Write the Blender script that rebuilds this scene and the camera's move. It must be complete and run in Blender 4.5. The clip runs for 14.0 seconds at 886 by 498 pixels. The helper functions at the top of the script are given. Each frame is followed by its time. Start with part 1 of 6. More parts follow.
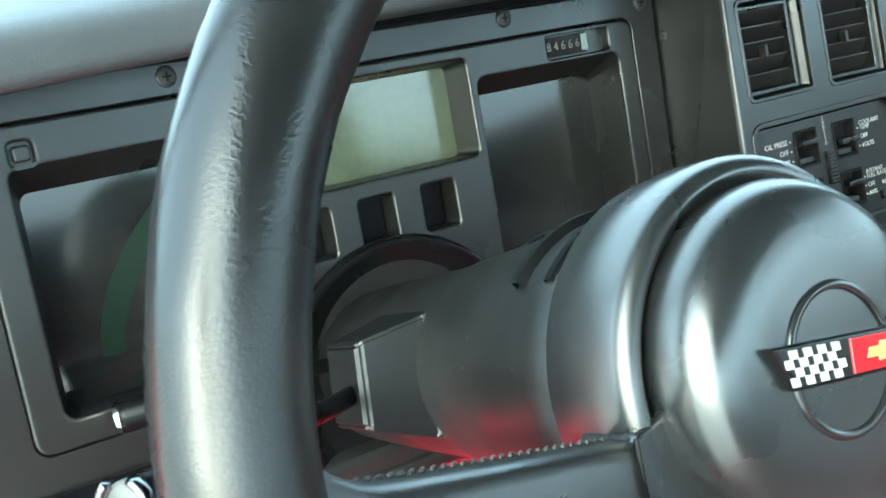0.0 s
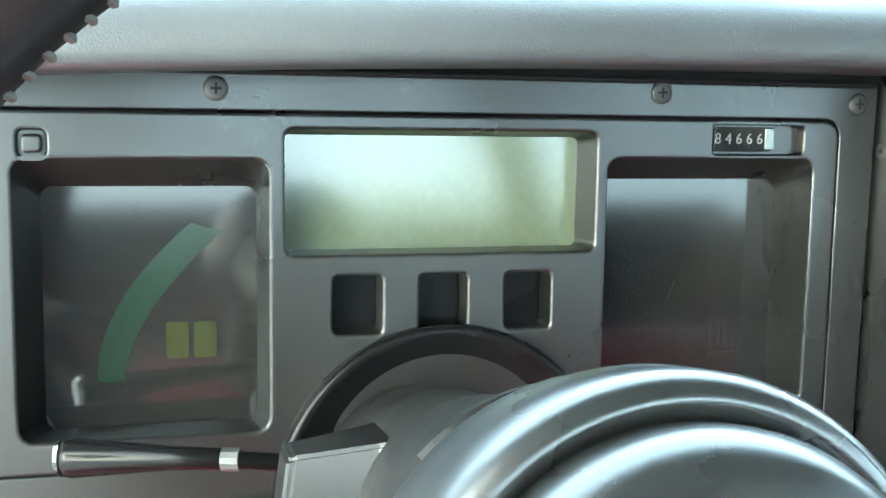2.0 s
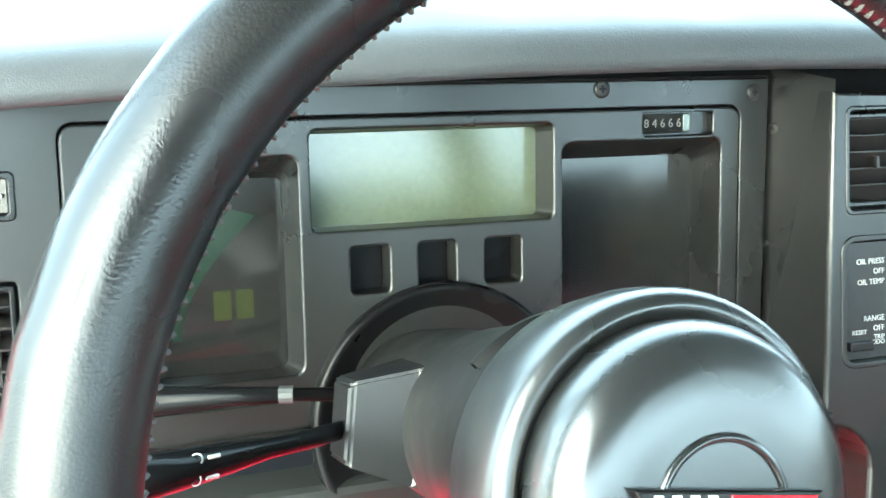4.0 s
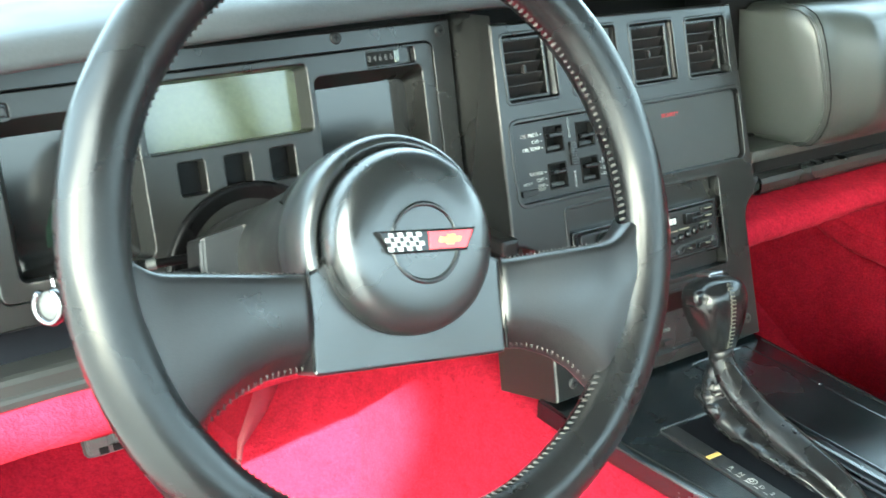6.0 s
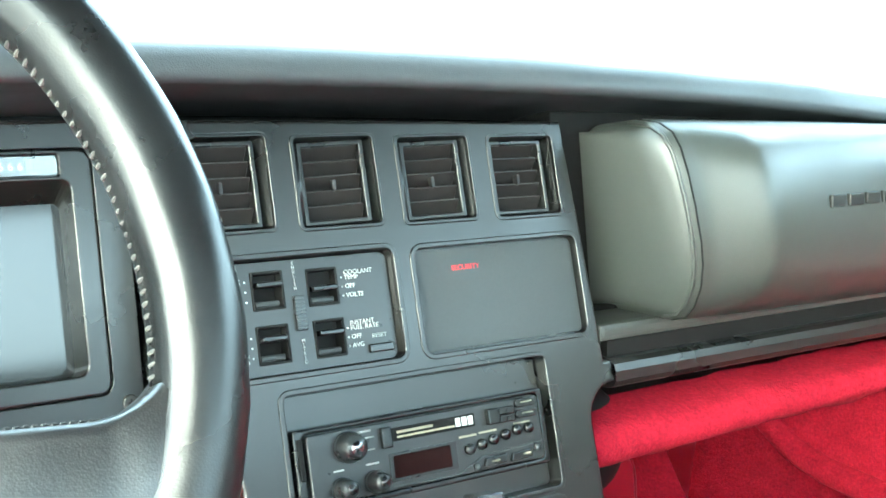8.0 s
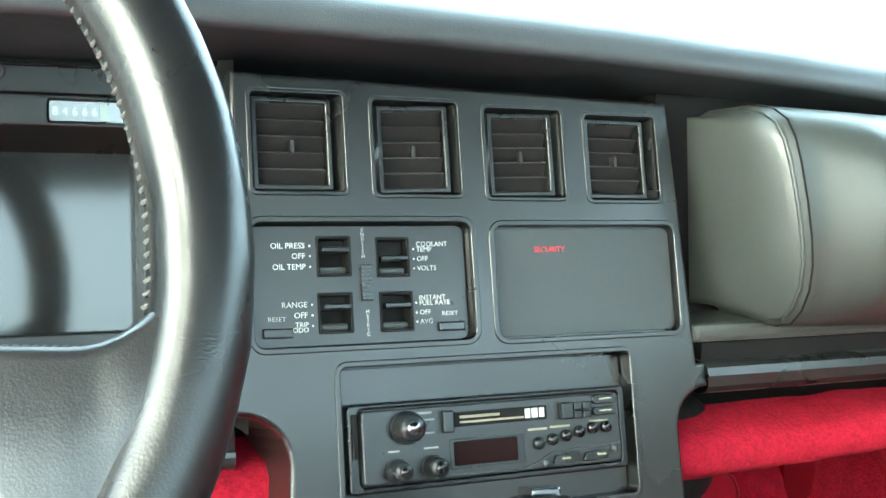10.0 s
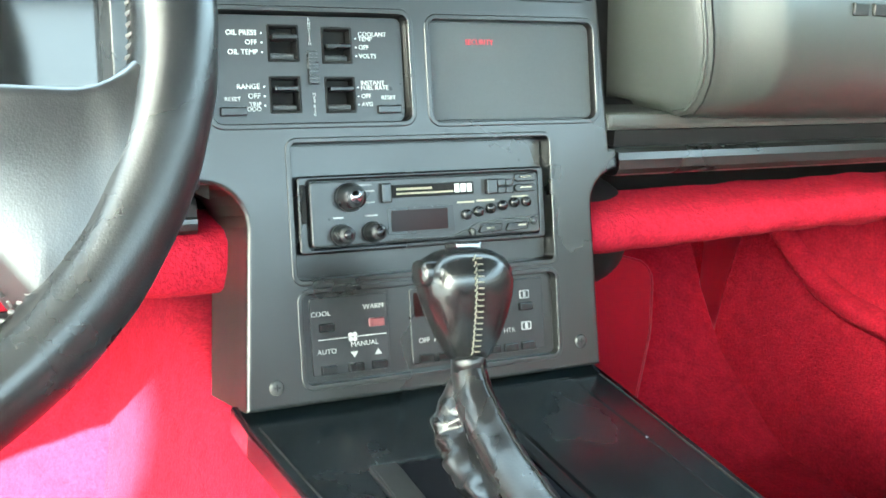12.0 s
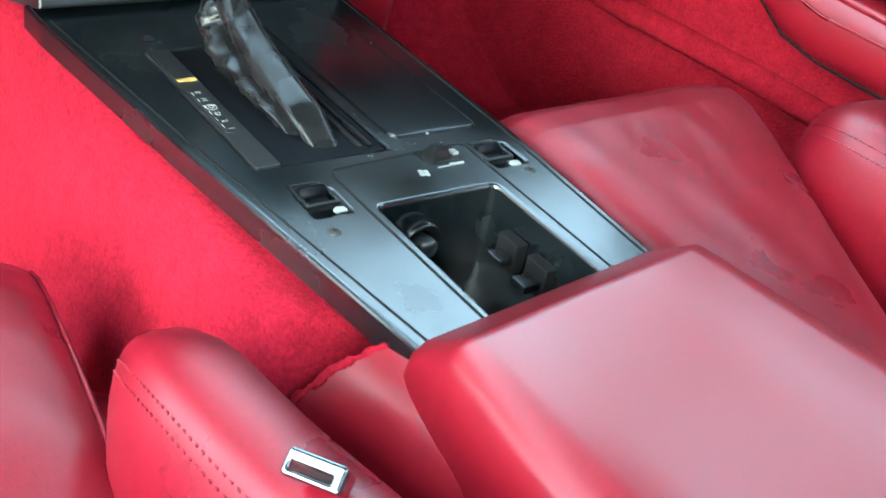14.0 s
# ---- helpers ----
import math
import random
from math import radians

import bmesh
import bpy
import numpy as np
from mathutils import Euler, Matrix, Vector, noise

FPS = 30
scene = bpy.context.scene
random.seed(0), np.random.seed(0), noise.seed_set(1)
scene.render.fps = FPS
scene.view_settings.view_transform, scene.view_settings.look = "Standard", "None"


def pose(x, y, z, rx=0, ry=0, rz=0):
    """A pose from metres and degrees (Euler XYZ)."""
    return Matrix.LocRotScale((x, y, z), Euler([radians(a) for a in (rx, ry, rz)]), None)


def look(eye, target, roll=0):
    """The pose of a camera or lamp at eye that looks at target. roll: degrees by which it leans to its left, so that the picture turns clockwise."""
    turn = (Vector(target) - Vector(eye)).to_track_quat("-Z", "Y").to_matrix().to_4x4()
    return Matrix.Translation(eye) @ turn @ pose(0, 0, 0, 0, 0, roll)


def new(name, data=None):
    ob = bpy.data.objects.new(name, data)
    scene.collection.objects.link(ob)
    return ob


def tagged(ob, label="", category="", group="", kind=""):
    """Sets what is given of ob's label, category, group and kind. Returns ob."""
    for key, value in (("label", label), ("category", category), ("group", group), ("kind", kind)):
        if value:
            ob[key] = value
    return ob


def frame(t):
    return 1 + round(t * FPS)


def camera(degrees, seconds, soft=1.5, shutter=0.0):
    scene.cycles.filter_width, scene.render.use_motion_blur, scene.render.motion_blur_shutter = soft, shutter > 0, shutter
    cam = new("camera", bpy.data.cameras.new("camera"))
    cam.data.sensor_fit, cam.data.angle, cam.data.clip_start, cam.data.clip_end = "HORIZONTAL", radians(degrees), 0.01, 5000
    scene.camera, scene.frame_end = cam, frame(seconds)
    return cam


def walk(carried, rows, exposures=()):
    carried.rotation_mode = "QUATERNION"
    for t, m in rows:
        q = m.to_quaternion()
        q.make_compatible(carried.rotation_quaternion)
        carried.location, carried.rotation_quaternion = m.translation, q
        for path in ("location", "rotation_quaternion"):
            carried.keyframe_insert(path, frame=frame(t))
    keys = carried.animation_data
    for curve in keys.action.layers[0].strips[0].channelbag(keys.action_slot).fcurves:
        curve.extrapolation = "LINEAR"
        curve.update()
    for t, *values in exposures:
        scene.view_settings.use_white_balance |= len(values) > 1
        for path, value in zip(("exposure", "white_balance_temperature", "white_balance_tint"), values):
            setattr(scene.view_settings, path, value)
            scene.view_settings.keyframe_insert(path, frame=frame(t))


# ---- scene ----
cam = camera(44.0, 14.0, shutter=0.15)
PATH = [
    (0, (0.081, 0.051, 0.964), (1.100, 1.652, 0.333), -4.5),
    (0.5, (0.140, 0.071, 0.961), (1.129, 1.716, 0.398), -3.2),
    (1, (0.187, 0.075, 0.972), (1.020, 1.817, 0.451), 1.9),
    (1.5, (0.229, 0.091, 0.974), (0.820, 1.927, 0.444), 4.8),
    (2, (0.228, 0.098, 0.961), (0.737, 1.942, 0.379), 3.6),
    (2.2, (0.225, 0.102, 0.957), (0.725, 1.946, 0.366), 3.3),
    (2.5, (0.220, 0.108, 0.962), (0.730, 1.934, 0.326), 3.8),
    (2.7, (0.223, 0.104, 0.950), (0.717, 1.946, 0.345), 3.0),
    (4.8, (0.072, -0.111, 1.020), (0.881, 1.605, 0.387), 1.2),
    (5, (0.052, -0.144, 1.025), (0.885, 1.560, 0.390), 0.6),
    (5.5, (-0.005, -0.214, 1.052), (0.945, 1.421, 0.402), 0.0),
    (5.8, (-0.019, -0.252, 1.050), (1.006, 1.335, 0.392), -0.9),
    (6, (0.017, -0.245, 1.023), (1.071, 1.320, 0.360), -1.0),
    (6.2, (0.059, -0.237, 0.989), (1.124, 1.328, 0.343), -1.3),
    (6.5, (0.130, -0.214, 0.949), (1.163, 1.375, 0.309), -1.4),
    (7, (0.242, -0.194, 0.907), (1.222, 1.456, 0.342), -2.9),
    (7.5, (0.337, -0.163, 0.912), (1.324, 1.520, 0.471), -3.9),
    (8, (0.374, -0.127, 0.897), (1.418, 1.561, 0.651), -0.9),
    (8.5, (0.408, -0.134, 0.906), (1.334, 1.632, 0.755), 2.4),
    (8.6, (0.422, -0.123, 0.865), (1.306, 1.669, 0.792), 0.9),
    (11, (0.427, -0.112, 0.870), (1.234, 1.684, 0.517), 3.1),
    (11.5, (0.417, -0.156, 0.854), (1.260, 1.611, 0.445), 3.2),
    (11.8, (0.417, -0.179, 0.854), (1.258, 1.570, 0.369), 2.7),
    (12, (0.398, -0.193, 0.852), (1.288, 1.521, 0.335), 3.1),
    (12.5, (0.381, -0.245, 0.844), (1.325, 1.414, 0.245), 3.8),
    (13, (0.359, -0.284, 0.847), (1.376, 1.286, 0.140), 6.0),
    (13.3, (0.348, -0.313, 0.850), (1.383, 1.204, 0.057), 6.5),
    (13.5, (0.338, -0.331, 0.856), (1.402, 1.128, -0.002), 7.0),
    (14, (0.316, -0.377, 0.864), (1.473, 0.925, -0.118), 9.9),
]
EXPOSURE = [(0.0, 3.15, 5560, -13), (1.0, 3.82, 5680, -12), (1.5, 4.02, 5730, -9), (2.6, 4.18, 5780, -9), (5.0, 3.76, 5830, -11), (5.5, 3.66, 5840, -11), (6.5, 3.72, 5900, -10), (7.0, 3.90, 5830, -10), (7.5, 4.25, 5780, -11), (8.0, 4.3, 5700, -13), (8.6, 3.67, 5620, -14), (11.0, 4.27, 6000, -9), (12.5, 4.46, 5760, -10), (13.3, 4.06, 5560, -10), (14.0, 3.42, 5400, -9)]
walk(cam, [(t, look(eye, target, roll)) for t, eye, target, roll in PATH], EXPOSURE)

# ---- world and light ----
SUN_AZ, SUN_EL = -123.7, 24.1   # compass degrees from +y towards +x, and height
world = bpy.data.worlds.new("sky")
scene.world = world
world.use_nodes = True
wn = world.node_tree.nodes
sky = wn.new("ShaderNodeTexSky")
sky.sky_type, sky.sun_disc = "NISHITA", False
sky.dust_density, sky.air_density = 8.0, 1.0
sky.sun_elevation, sky.sun_rotation = radians(SUN_EL), radians(SUN_AZ)
wn["Background"].inputs[1].default_value = 0.15
haze = wn.new("ShaderNodeHueSaturation")   # thin white haze
haze.inputs["Saturation"].default_value = 0.7
world.node_tree.links.new(sky.outputs[0], haze.inputs["Color"])
veil = wn.new("ShaderNodeMix")
veil.data_type = "RGBA"
veil.inputs[0].default_value = 0.5
veil.inputs[7].default_value = (5.05, 6.05, 6.8, 1.0)
world.node_tree.links.new(haze.outputs[0], veil.inputs[6])
world.node_tree.links.new(veil.outputs[2], wn["Background"].inputs[0])
sun = new("sun", bpy.data.lights.new("sun", "SUN"))
sun.data.energy, sun.data.angle, sun.data.color = 5.0, radians(0.6), (1.0, 0.96, 0.9)
to_sun = Vector((math.sin(radians(SUN_AZ)) * math.cos(radians(SUN_EL)), math.cos(radians(SUN_AZ)) * math.cos(radians(SUN_EL)), math.sin(radians(SUN_EL))))
sun.matrix_world = look(Vector((0, 0, 3)) + to_sun, (0, 0, 3))


# ---- materials ----
def material(name, col, rough=0.5, metal=0.0, fine=0.0, fine_scale=900.0, broad=0.12, broad_scale=9.0, spec=0.5, kind="noise", sheen=0.0, rough_var=0.12, coat=0.0):
    """A principled surface with grain (bump) and broad, worn variation of colour and gloss."""
    m = bpy.data.materials.new(name)
    m.use_nodes = True
    nt = m.node_tree
    b = nt.nodes["Principled BSDF"]
    b.inputs["Roughness"].default_value, b.inputs["Metallic"].default_value = rough, metal
    b.inputs["Specular IOR Level"].default_value = spec
    b.inputs["Sheen Weight"].default_value = sheen
    b.inputs["Coat Weight"].default_value = coat
    tc = nt.nodes.new("ShaderNodeTexCoord")
    n1 = nt.nodes.new("ShaderNodeTexNoise")
    n1.inputs["Scale"].default_value, n1.inputs["Detail"].default_value = broad_scale, 6.0
    nt.links.new(tc.outputs["Object"], n1.inputs["Vector"])
    n2 = nt.nodes.new("ShaderNodeTexNoise")
    n2.inputs["Scale"].default_value, n2.inputs["Detail"].default_value = fine_scale * 0.3, 3.0
    nt.links.new(tc.outputs["Object"], n2.inputs["Vector"])
    mix = nt.nodes.new("ShaderNodeMath")
    mix.operation = "ADD"
    nt.links.new(n1.outputs["Fac"], mix.inputs[0])
    nt.links.new(n2.outputs["Fac"], mix.inputs[1])
    ramp = nt.nodes.new("ShaderNodeMapRange")
    ramp.inputs["From Min"].default_value, ramp.inputs["From Max"].default_value = 0.6, 1.4
    ramp.inputs["To Min"].default_value, ramp.inputs["To Max"].default_value = 1 - broad, 1 + broad
    nt.links.new(mix.outputs[0], ramp.inputs["Value"])
    mul = nt.nodes.new("ShaderNodeVectorMath")
    mul.operation = "SCALE"
    mul.inputs[0].default_value = col
    nt.links.new(ramp.outputs["Result"], mul.inputs["Scale"])
    nt.links.new(mul.outputs["Vector"], b.inputs["Base Color"])
    rr = nt.nodes.new("ShaderNodeMapRange")
    rr.inputs["From Min"].default_value, rr.inputs["From Max"].default_value = 0.3, 0.7
    rr.inputs["To Min"].default_value, rr.inputs["To Max"].default_value = max(rough - rough_var, 0.02), min(rough + rough_var, 1)
    nt.links.new(n1.outputs["Fac"], rr.inputs["Value"])
    nt.links.new(rr.outputs["Result"], b.inputs["Roughness"])
    if fine:
        if kind == "leather":
            tex = nt.nodes.new("ShaderNodeTexVoronoi")
            tex.inputs["Scale"].default_value = fine_scale
            out = tex.outputs["Distance"]
        else:
            tex = nt.nodes.new("ShaderNodeTexNoise")
            tex.inputs["Scale"].default_value, tex.inputs["Detail"].default_value = fine_scale, 4.0
            out = tex.outputs["Fac"]
        nt.links.new(tc.outputs["Object"], tex.inputs["Vector"])
        bump = nt.nodes.new("ShaderNodeBump")
        bump.inputs["Strength"].default_value, bump.inputs["Distance"].default_value = fine, 0.002 if kind == "carpet" else 0.0006
        nt.links.new(out, bump.inputs["Height"])
        nt.links.new(bump.outputs["Normal"], b.inputs["Normal"])
    return m


M_DASH = material("black_moulded_plastic", (0.0105, 0.0110, 0.0106), 0.30, spec=0.65, fine=0.06, fine_scale=1500, broad=0.10, rough_var=0.06)
M_DASHTOP = material("grey_black_dash_vinyl", (0.042, 0.046, 0.050), 0.48, spec=0.5, fine=0.2, fine_scale=1100, kind="leather")
M_TRIM = material("satin_black_trim", (0.006, 0.0063, 0.0067), 0.25, fine=0.06, fine_scale=1600)
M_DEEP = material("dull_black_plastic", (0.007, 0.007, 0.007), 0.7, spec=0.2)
M_SLAT = material("dark_vent_plastic", (0.021, 0.0195, 0.019), 0.40, spec=0.45)
M_PAD = material("grey_green_vinyl", (0.040, 0.044, 0.040), 0.38, spec=0.7, fine=0.15, fine_scale=1300, kind="leather", broad=0.06)
M_LEATHER = material("black_leather", (0.011, 0.0112, 0.0118), 0.36, spec=0.85, fine=0.10, fine_scale=1100, kind="leather", broad=0.25, broad_scale=14)
M_BOOT = material("soft_black_boot_leather", (0.010, 0.010, 0.0105), 0.26, fine=0.12, fine_scale=500, kind="leather", broad=0.3, broad_scale=40)
M_HUB = material("black_horn_pad_vinyl", (0.011, 0.0122, 0.0128), 0.29, spec=0.9, fine=0.06, fine_scale=1600)
M_SHROUD = material("scuffed_black_shroud", (0.009, 0.0094, 0.0094), 0.45, spec=0.35, fine=0.1, fine_scale=900, broad=0.35, broad_scale=22)
M_CAP = material("grey_stalk_cap", (0.09, 0.09, 0.088), 0.45, broad=0.1)
M_NICKEL = material("worn_nickel", (0.24, 0.24, 0.25), 0.22, 1.0, rough_var=0.08)
M_EMBOSS = material("embossed_dark_vinyl", (0.016, 0.018, 0.017), 0.5, broad=0.1)
M_RADIOPRINT = material("worn_radio_print", (0.24, 0.22, 0.16), 0.6, broad=0.1)
M_STALK = material("glossy_black_stalk", (0.005, 0.0052, 0.0056), 0.25, spec=0.12, broad=0.1)
M_STRIP = material("dark_blue_black_strip", (0.005, 0.0056, 0.0075), 0.5, spec=0.08, fine=0.08, fine_scale=1500)
M_THREAD = material("grey_thread", (0.085, 0.082, 0.078), 0.8, spec=0.2)
M_CONSOLE = material("satin_black_console", (0.0032, 0.0052, 0.0066), 0.21, spec=0.9, fine=0.08, fine_scale=1800, broad=0.2)
M_CARPET = material("red_cut_pile_carpet", (0.52, 0.002, 0.022), 1.0, fine=1.0, fine_scale=420, kind="carpet", broad=0.35, broad_scale=16, spec=0.10, rough_var=0.0)
M_RED = material("red_seat_leather", (0.185, 0.0036, 0.014), 0.35, spec=0.6, fine=0.10, fine_scale=700, kind="leather", broad=0.12, broad_scale=10)
M_REDV = material("red_vinyl", (0.20, 0.0040, 0.014), 0.31, spec=1.0, fine=0.04, fine_scale=1100, kind="leather", broad=0.06, rough_var=0.02)
M_CHROME = material("chrome", (0.75, 0.75, 0.76), 0.12, 1.0, rough_var=0.05)
M_STEEL = material("dull_screw_steel", (0.05, 0.05, 0.048), 0.45, 0.4)
M_WHITE = material("white_print", (0.50, 0.52, 0.50), 0.6, broad=0.05)
M_DIM = material("worn_grey_print", (0.28, 0.28, 0.27), 0.6, broad=0.1)
M_STITCH = material("pale_knob_thread", (0.13, 0.12, 0.09), 0.7)
M_LAMP_RED = material("painted_lamp_red", (0.62, 0.020, 0.035), 0.5)
M_GOLD = material("gold_print", (0.5, 0.34, 0.10), 0.4)
M_BADGE_RED = material("red_enamel", (0.55, 0.01, 0.02), 0.15, coat=0.5)
M_SCREEN = material("smoked_display_glass", (0.013, 0.0132, 0.0128), 0.09, rough_var=0.0, spec=0.62, broad=0.06, broad_scale=20)
M_LCD = material("grey_green_display_glass", (0.075, 0.090, 0.052), 0.14, rough_var=0.03, spec=1.0, broad=0.15, broad_scale=14)
M_GREEN = material("unlit_green_segment", (0.011, 0.022, 0.015), 0.2, spec=0.4)
M_OLIVE = material("unlit_olive_segment", (0.022, 0.026, 0.010), 0.2, spec=0.4)
M_SEGMENT = material("pale_unlit_segment", (0.0165, 0.0172, 0.016), 0.09, rough_var=0.0, spec=0.62)
M_ARC = material("unlit_amber_segment", (0.0145, 0.0138, 0.0110), 0.09, rough_var=0.0, spec=0.62)
M_RADIO = material("black_radio_face", (0.016, 0.017, 0.018), 0.3, rough_var=0.06)
M_LENS = material("dark_red_display_window", (0.011, 0.004, 0.004), 0.10, spec=0.10)
M_WARM = material("faded_pink_key", (0.13, 0.040, 0.042), 0.4)
M_RUBBER = material("worn_pedal_rubber", (0.085, 0.078, 0.078), 0.6, fine=0.3, fine_scale=600)
M_PANEL = material("grey_blank_panel", (0.034, 0.038, 0.039), 0.45, fine=0.25, fine_scale=1900)
M_PAINT = material("red_car_paint", (0.5, 0.01, 0.012), 0.25, coat=1.0)
M_ASPHALT = material("pale_concrete", (0.24, 0.235, 0.22), 0.9, fine=0.6, fine_scale=120, broad=0.2, broad_scale=0.6)
M_BARK = material("grey_brown_bark", (0.14, 0.11, 0.085), 0.9, fine=0.6, fine_scale=60, broad=0.3, broad_scale=12)
M_GREENERY = material("greenery", (0.05, 0.09, 0.03), 0.8)


def add_carpet(m):
    """Pile: tufts in colour and relief, with brushed lighter and darker patches."""
    nt = m.node_tree
    b = nt.nodes["Principled BSDF"]
    tc = nt.nodes.new("ShaderNodeTexCoord")
    tex = []
    for scale, detail in ((7.0, 3.0), (55.0, 4.0), (260.0, 3.0), (520.0, 2.0)):
        n = nt.nodes.new("ShaderNodeTexNoise")
        n.inputs["Scale"].default_value, n.inputs["Detail"].default_value = scale, detail
        nt.links.new(tc.outputs["Object"], n.inputs["Vector"])
        tex.append(n.outputs["Fac"])
    total = None
    for t, w in zip(tex, (0.7, 1.0, 1.5, 0.8)):
        mul = nt.nodes.new("ShaderNodeMath")
        mul.operation = "MULTIPLY"
        mul.inputs[1].default_value = w
        nt.links.new(t, mul.inputs[0])
        if total is None:
            total = mul.outputs[0]
        else:
            add = nt.nodes.new("ShaderNodeMath")
            add.operation = "ADD"
            nt.links.new(total, add.inputs[0])
            nt.links.new(mul.outputs[0], add.inputs[1])
            total = add.outputs[0]
    ramp = nt.nodes.new("ShaderNodeValToRGB")
    ramp.color_ramp.elements[0].position, ramp.color_ramp.elements[0].color = 0.26, (0.12, 0.0027, 0.0105, 1)
    ramp.color_ramp.elements[1].position, ramp.color_ramp.elements[1].color = 0.70, (0.385, 0.0105, 0.031, 1)
    scale = nt.nodes.new("ShaderNodeMath")
    scale.operation = "DIVIDE"
    scale.inputs[1].default_value = 4.0
    nt.links.new(total, scale.inputs[0])
    nt.links.new(scale.outputs[0], ramp.inputs["Fac"])
    nt.links.new(ramp.outputs["Color"], b.inputs["Base Color"])
    bump = nt.nodes.new("ShaderNodeBump")
    bump.inputs["Strength"].default_value, bump.inputs["Distance"].default_value = 0.36, 0.002
    nt.links.new(total, bump.inputs["Height"])
    nt.links.new(bump.outputs["Normal"], b.inputs["Normal"])


def add_cracks(m, scale, depth, squash=(1, 1, 1)):
    """Fine creases and cracks of old leather, as relief over the grain."""
    nt = m.node_tree
    b = nt.nodes["Principled BSDF"]
    tc = nt.nodes.new("ShaderNodeTexCoord")
    mp = nt.nodes.new("ShaderNodeMapping")
    mp.inputs["Scale"].default_value = squash
    nt.links.new(tc.outputs["Object"], mp.inputs["Vector"])
    warp = nt.nodes.new("ShaderNodeTexNoise")
    warp.inputs["Scale"].default_value = scale * 0.4
    nt.links.new(mp.outputs["Vector"], warp.inputs["Vector"])
    mixv = nt.nodes.new("ShaderNodeVectorMath")
    mixv.operation = "MULTIPLY_ADD"
    mixv.inputs[1].default_value = (0.02, 0.02, 0.02)
    nt.links.new(warp.outputs["Color"], mixv.inputs[0])
    nt.links.new(mp.outputs["Vector"], mixv.inputs[2])
    vor = nt.nodes.new("ShaderNodeTexVoronoi")
    vor.feature = "DISTANCE_TO_EDGE"
    vor.inputs["Scale"].default_value = scale
    nt.links.new(mixv.outputs["Vector"], vor.inputs["Vector"])
    rng = nt.nodes.new("ShaderNodeMapRange")
    rng.inputs["From Max"].default_value = 0.12
    nt.links.new(vor.outputs["Distance"], rng.inputs["Value"])
    patch = nt.nodes.new("ShaderNodeTexNoise")
    patch.inputs["Scale"].default_value = 11.0
    nt.links.new(tc.outputs["Object"], patch.inputs["Vector"])
    pr = nt.nodes.new("ShaderNodeMapRange")
    pr.inputs["From Min"].default_value, pr.inputs["From Max"].default_value = 0.36, 0.78
    pr.inputs["To Max"].default_value = depth
    nt.links.new(patch.outputs["Fac"], pr.inputs["Value"])
    bump = nt.nodes.new("ShaderNodeBump")
    bump.inputs["Distance"].default_value = 0.0008
    nt.links.new(pr.outputs["Result"], bump.inputs["Strength"])
    nt.links.new(rng.outputs["Result"], bump.inputs["Height"])
    old = b.inputs["Normal"].links[0].from_socket
    nt.links.new(old, bump.inputs["Normal"])
    nt.links.new(bump.outputs["Normal"], b.inputs["Normal"])


def add_dust(m, scale, share, tone):
    """Sparse pale specks of dust and small scuffs."""
    nt = m.node_tree
    b = nt.nodes["Principled BSDF"]
    tc = nt.nodes.new("ShaderNodeTexCoord")
    vor = nt.nodes.new("ShaderNodeTexVoronoi")
    vor.inputs["Scale"].default_value = scale
    nt.links.new(tc.outputs["Object"], vor.inputs["Vector"])
    near = nt.nodes.new("ShaderNodeMapRange")
    near.inputs["From Min"].default_value, near.inputs["From Max"].default_value = 0.05, 0.09
    near.inputs["To Min"].default_value, near.inputs["To Max"].default_value = 1.0, 0.0
    nt.links.new(vor.outputs["Distance"], near.inputs["Value"])
    some = nt.nodes.new("ShaderNodeMath")
    some.operation = "LESS_THAN"
    some.inputs[1].default_value = share
    nt.links.new(vor.outputs["Color"], some.inputs[0])
    both_ = nt.nodes.new("ShaderNodeMath")
    both_.operation = "MULTIPLY"
    nt.links.new(near.outputs["Result"], both_.inputs[0])
    nt.links.new(some.outputs[0], both_.inputs[1])
    mix = nt.nodes.new("ShaderNodeMix")
    mix.data_type = "RGBA"
    mix.inputs[7].default_value = (tone, tone, tone, 1.0)
    nt.links.new(both_.outputs[0], mix.inputs[0])
    nt.links.new(b.inputs["Base Color"].links[0].from_socket, mix.inputs[6])
    nt.links.new(mix.outputs[2], b.inputs["Base Color"])


add_carpet(M_CARPET)
M_CONSOLE.node_tree.nodes["Principled BSDF"].inputs["IOR"].default_value = 1.72   # freshly dressed glossy plastic
M_HUB.node_tree.nodes["Principled BSDF"].inputs["IOR"].default_value = 1.6
add_dust(M_CONSOLE, 55.0, 0.30, 0.20)
add_dust(M_SHROUD, 90.0, 0.35, 0.06)
add_dust(M_HUB, 80.0, 0.30, 0.05)
M_RIM = material("worn_black_rim_leather", (0.0085, 0.0088, 0.0092), 0.27, spec=0.5, fine=0.07, fine_scale=900, kind="leather", broad=0.3, broad_scale=14, rough_var=0.07)
add_cracks(M_RIM, 330, 0.085, (1, 1, 0.6))
add_cracks(M_LEATHER, 120, 0.02)
add_cracks(M_RED, 60, 0.025, (1, 0.5, 1))
M_KNOB = material("polished_black_leather", (0.009, 0.0092, 0.0095), 0.22, spec=0.5, fine=0.05, fine_scale=700, kind="leather", broad=0.2, rough_var=0.06)

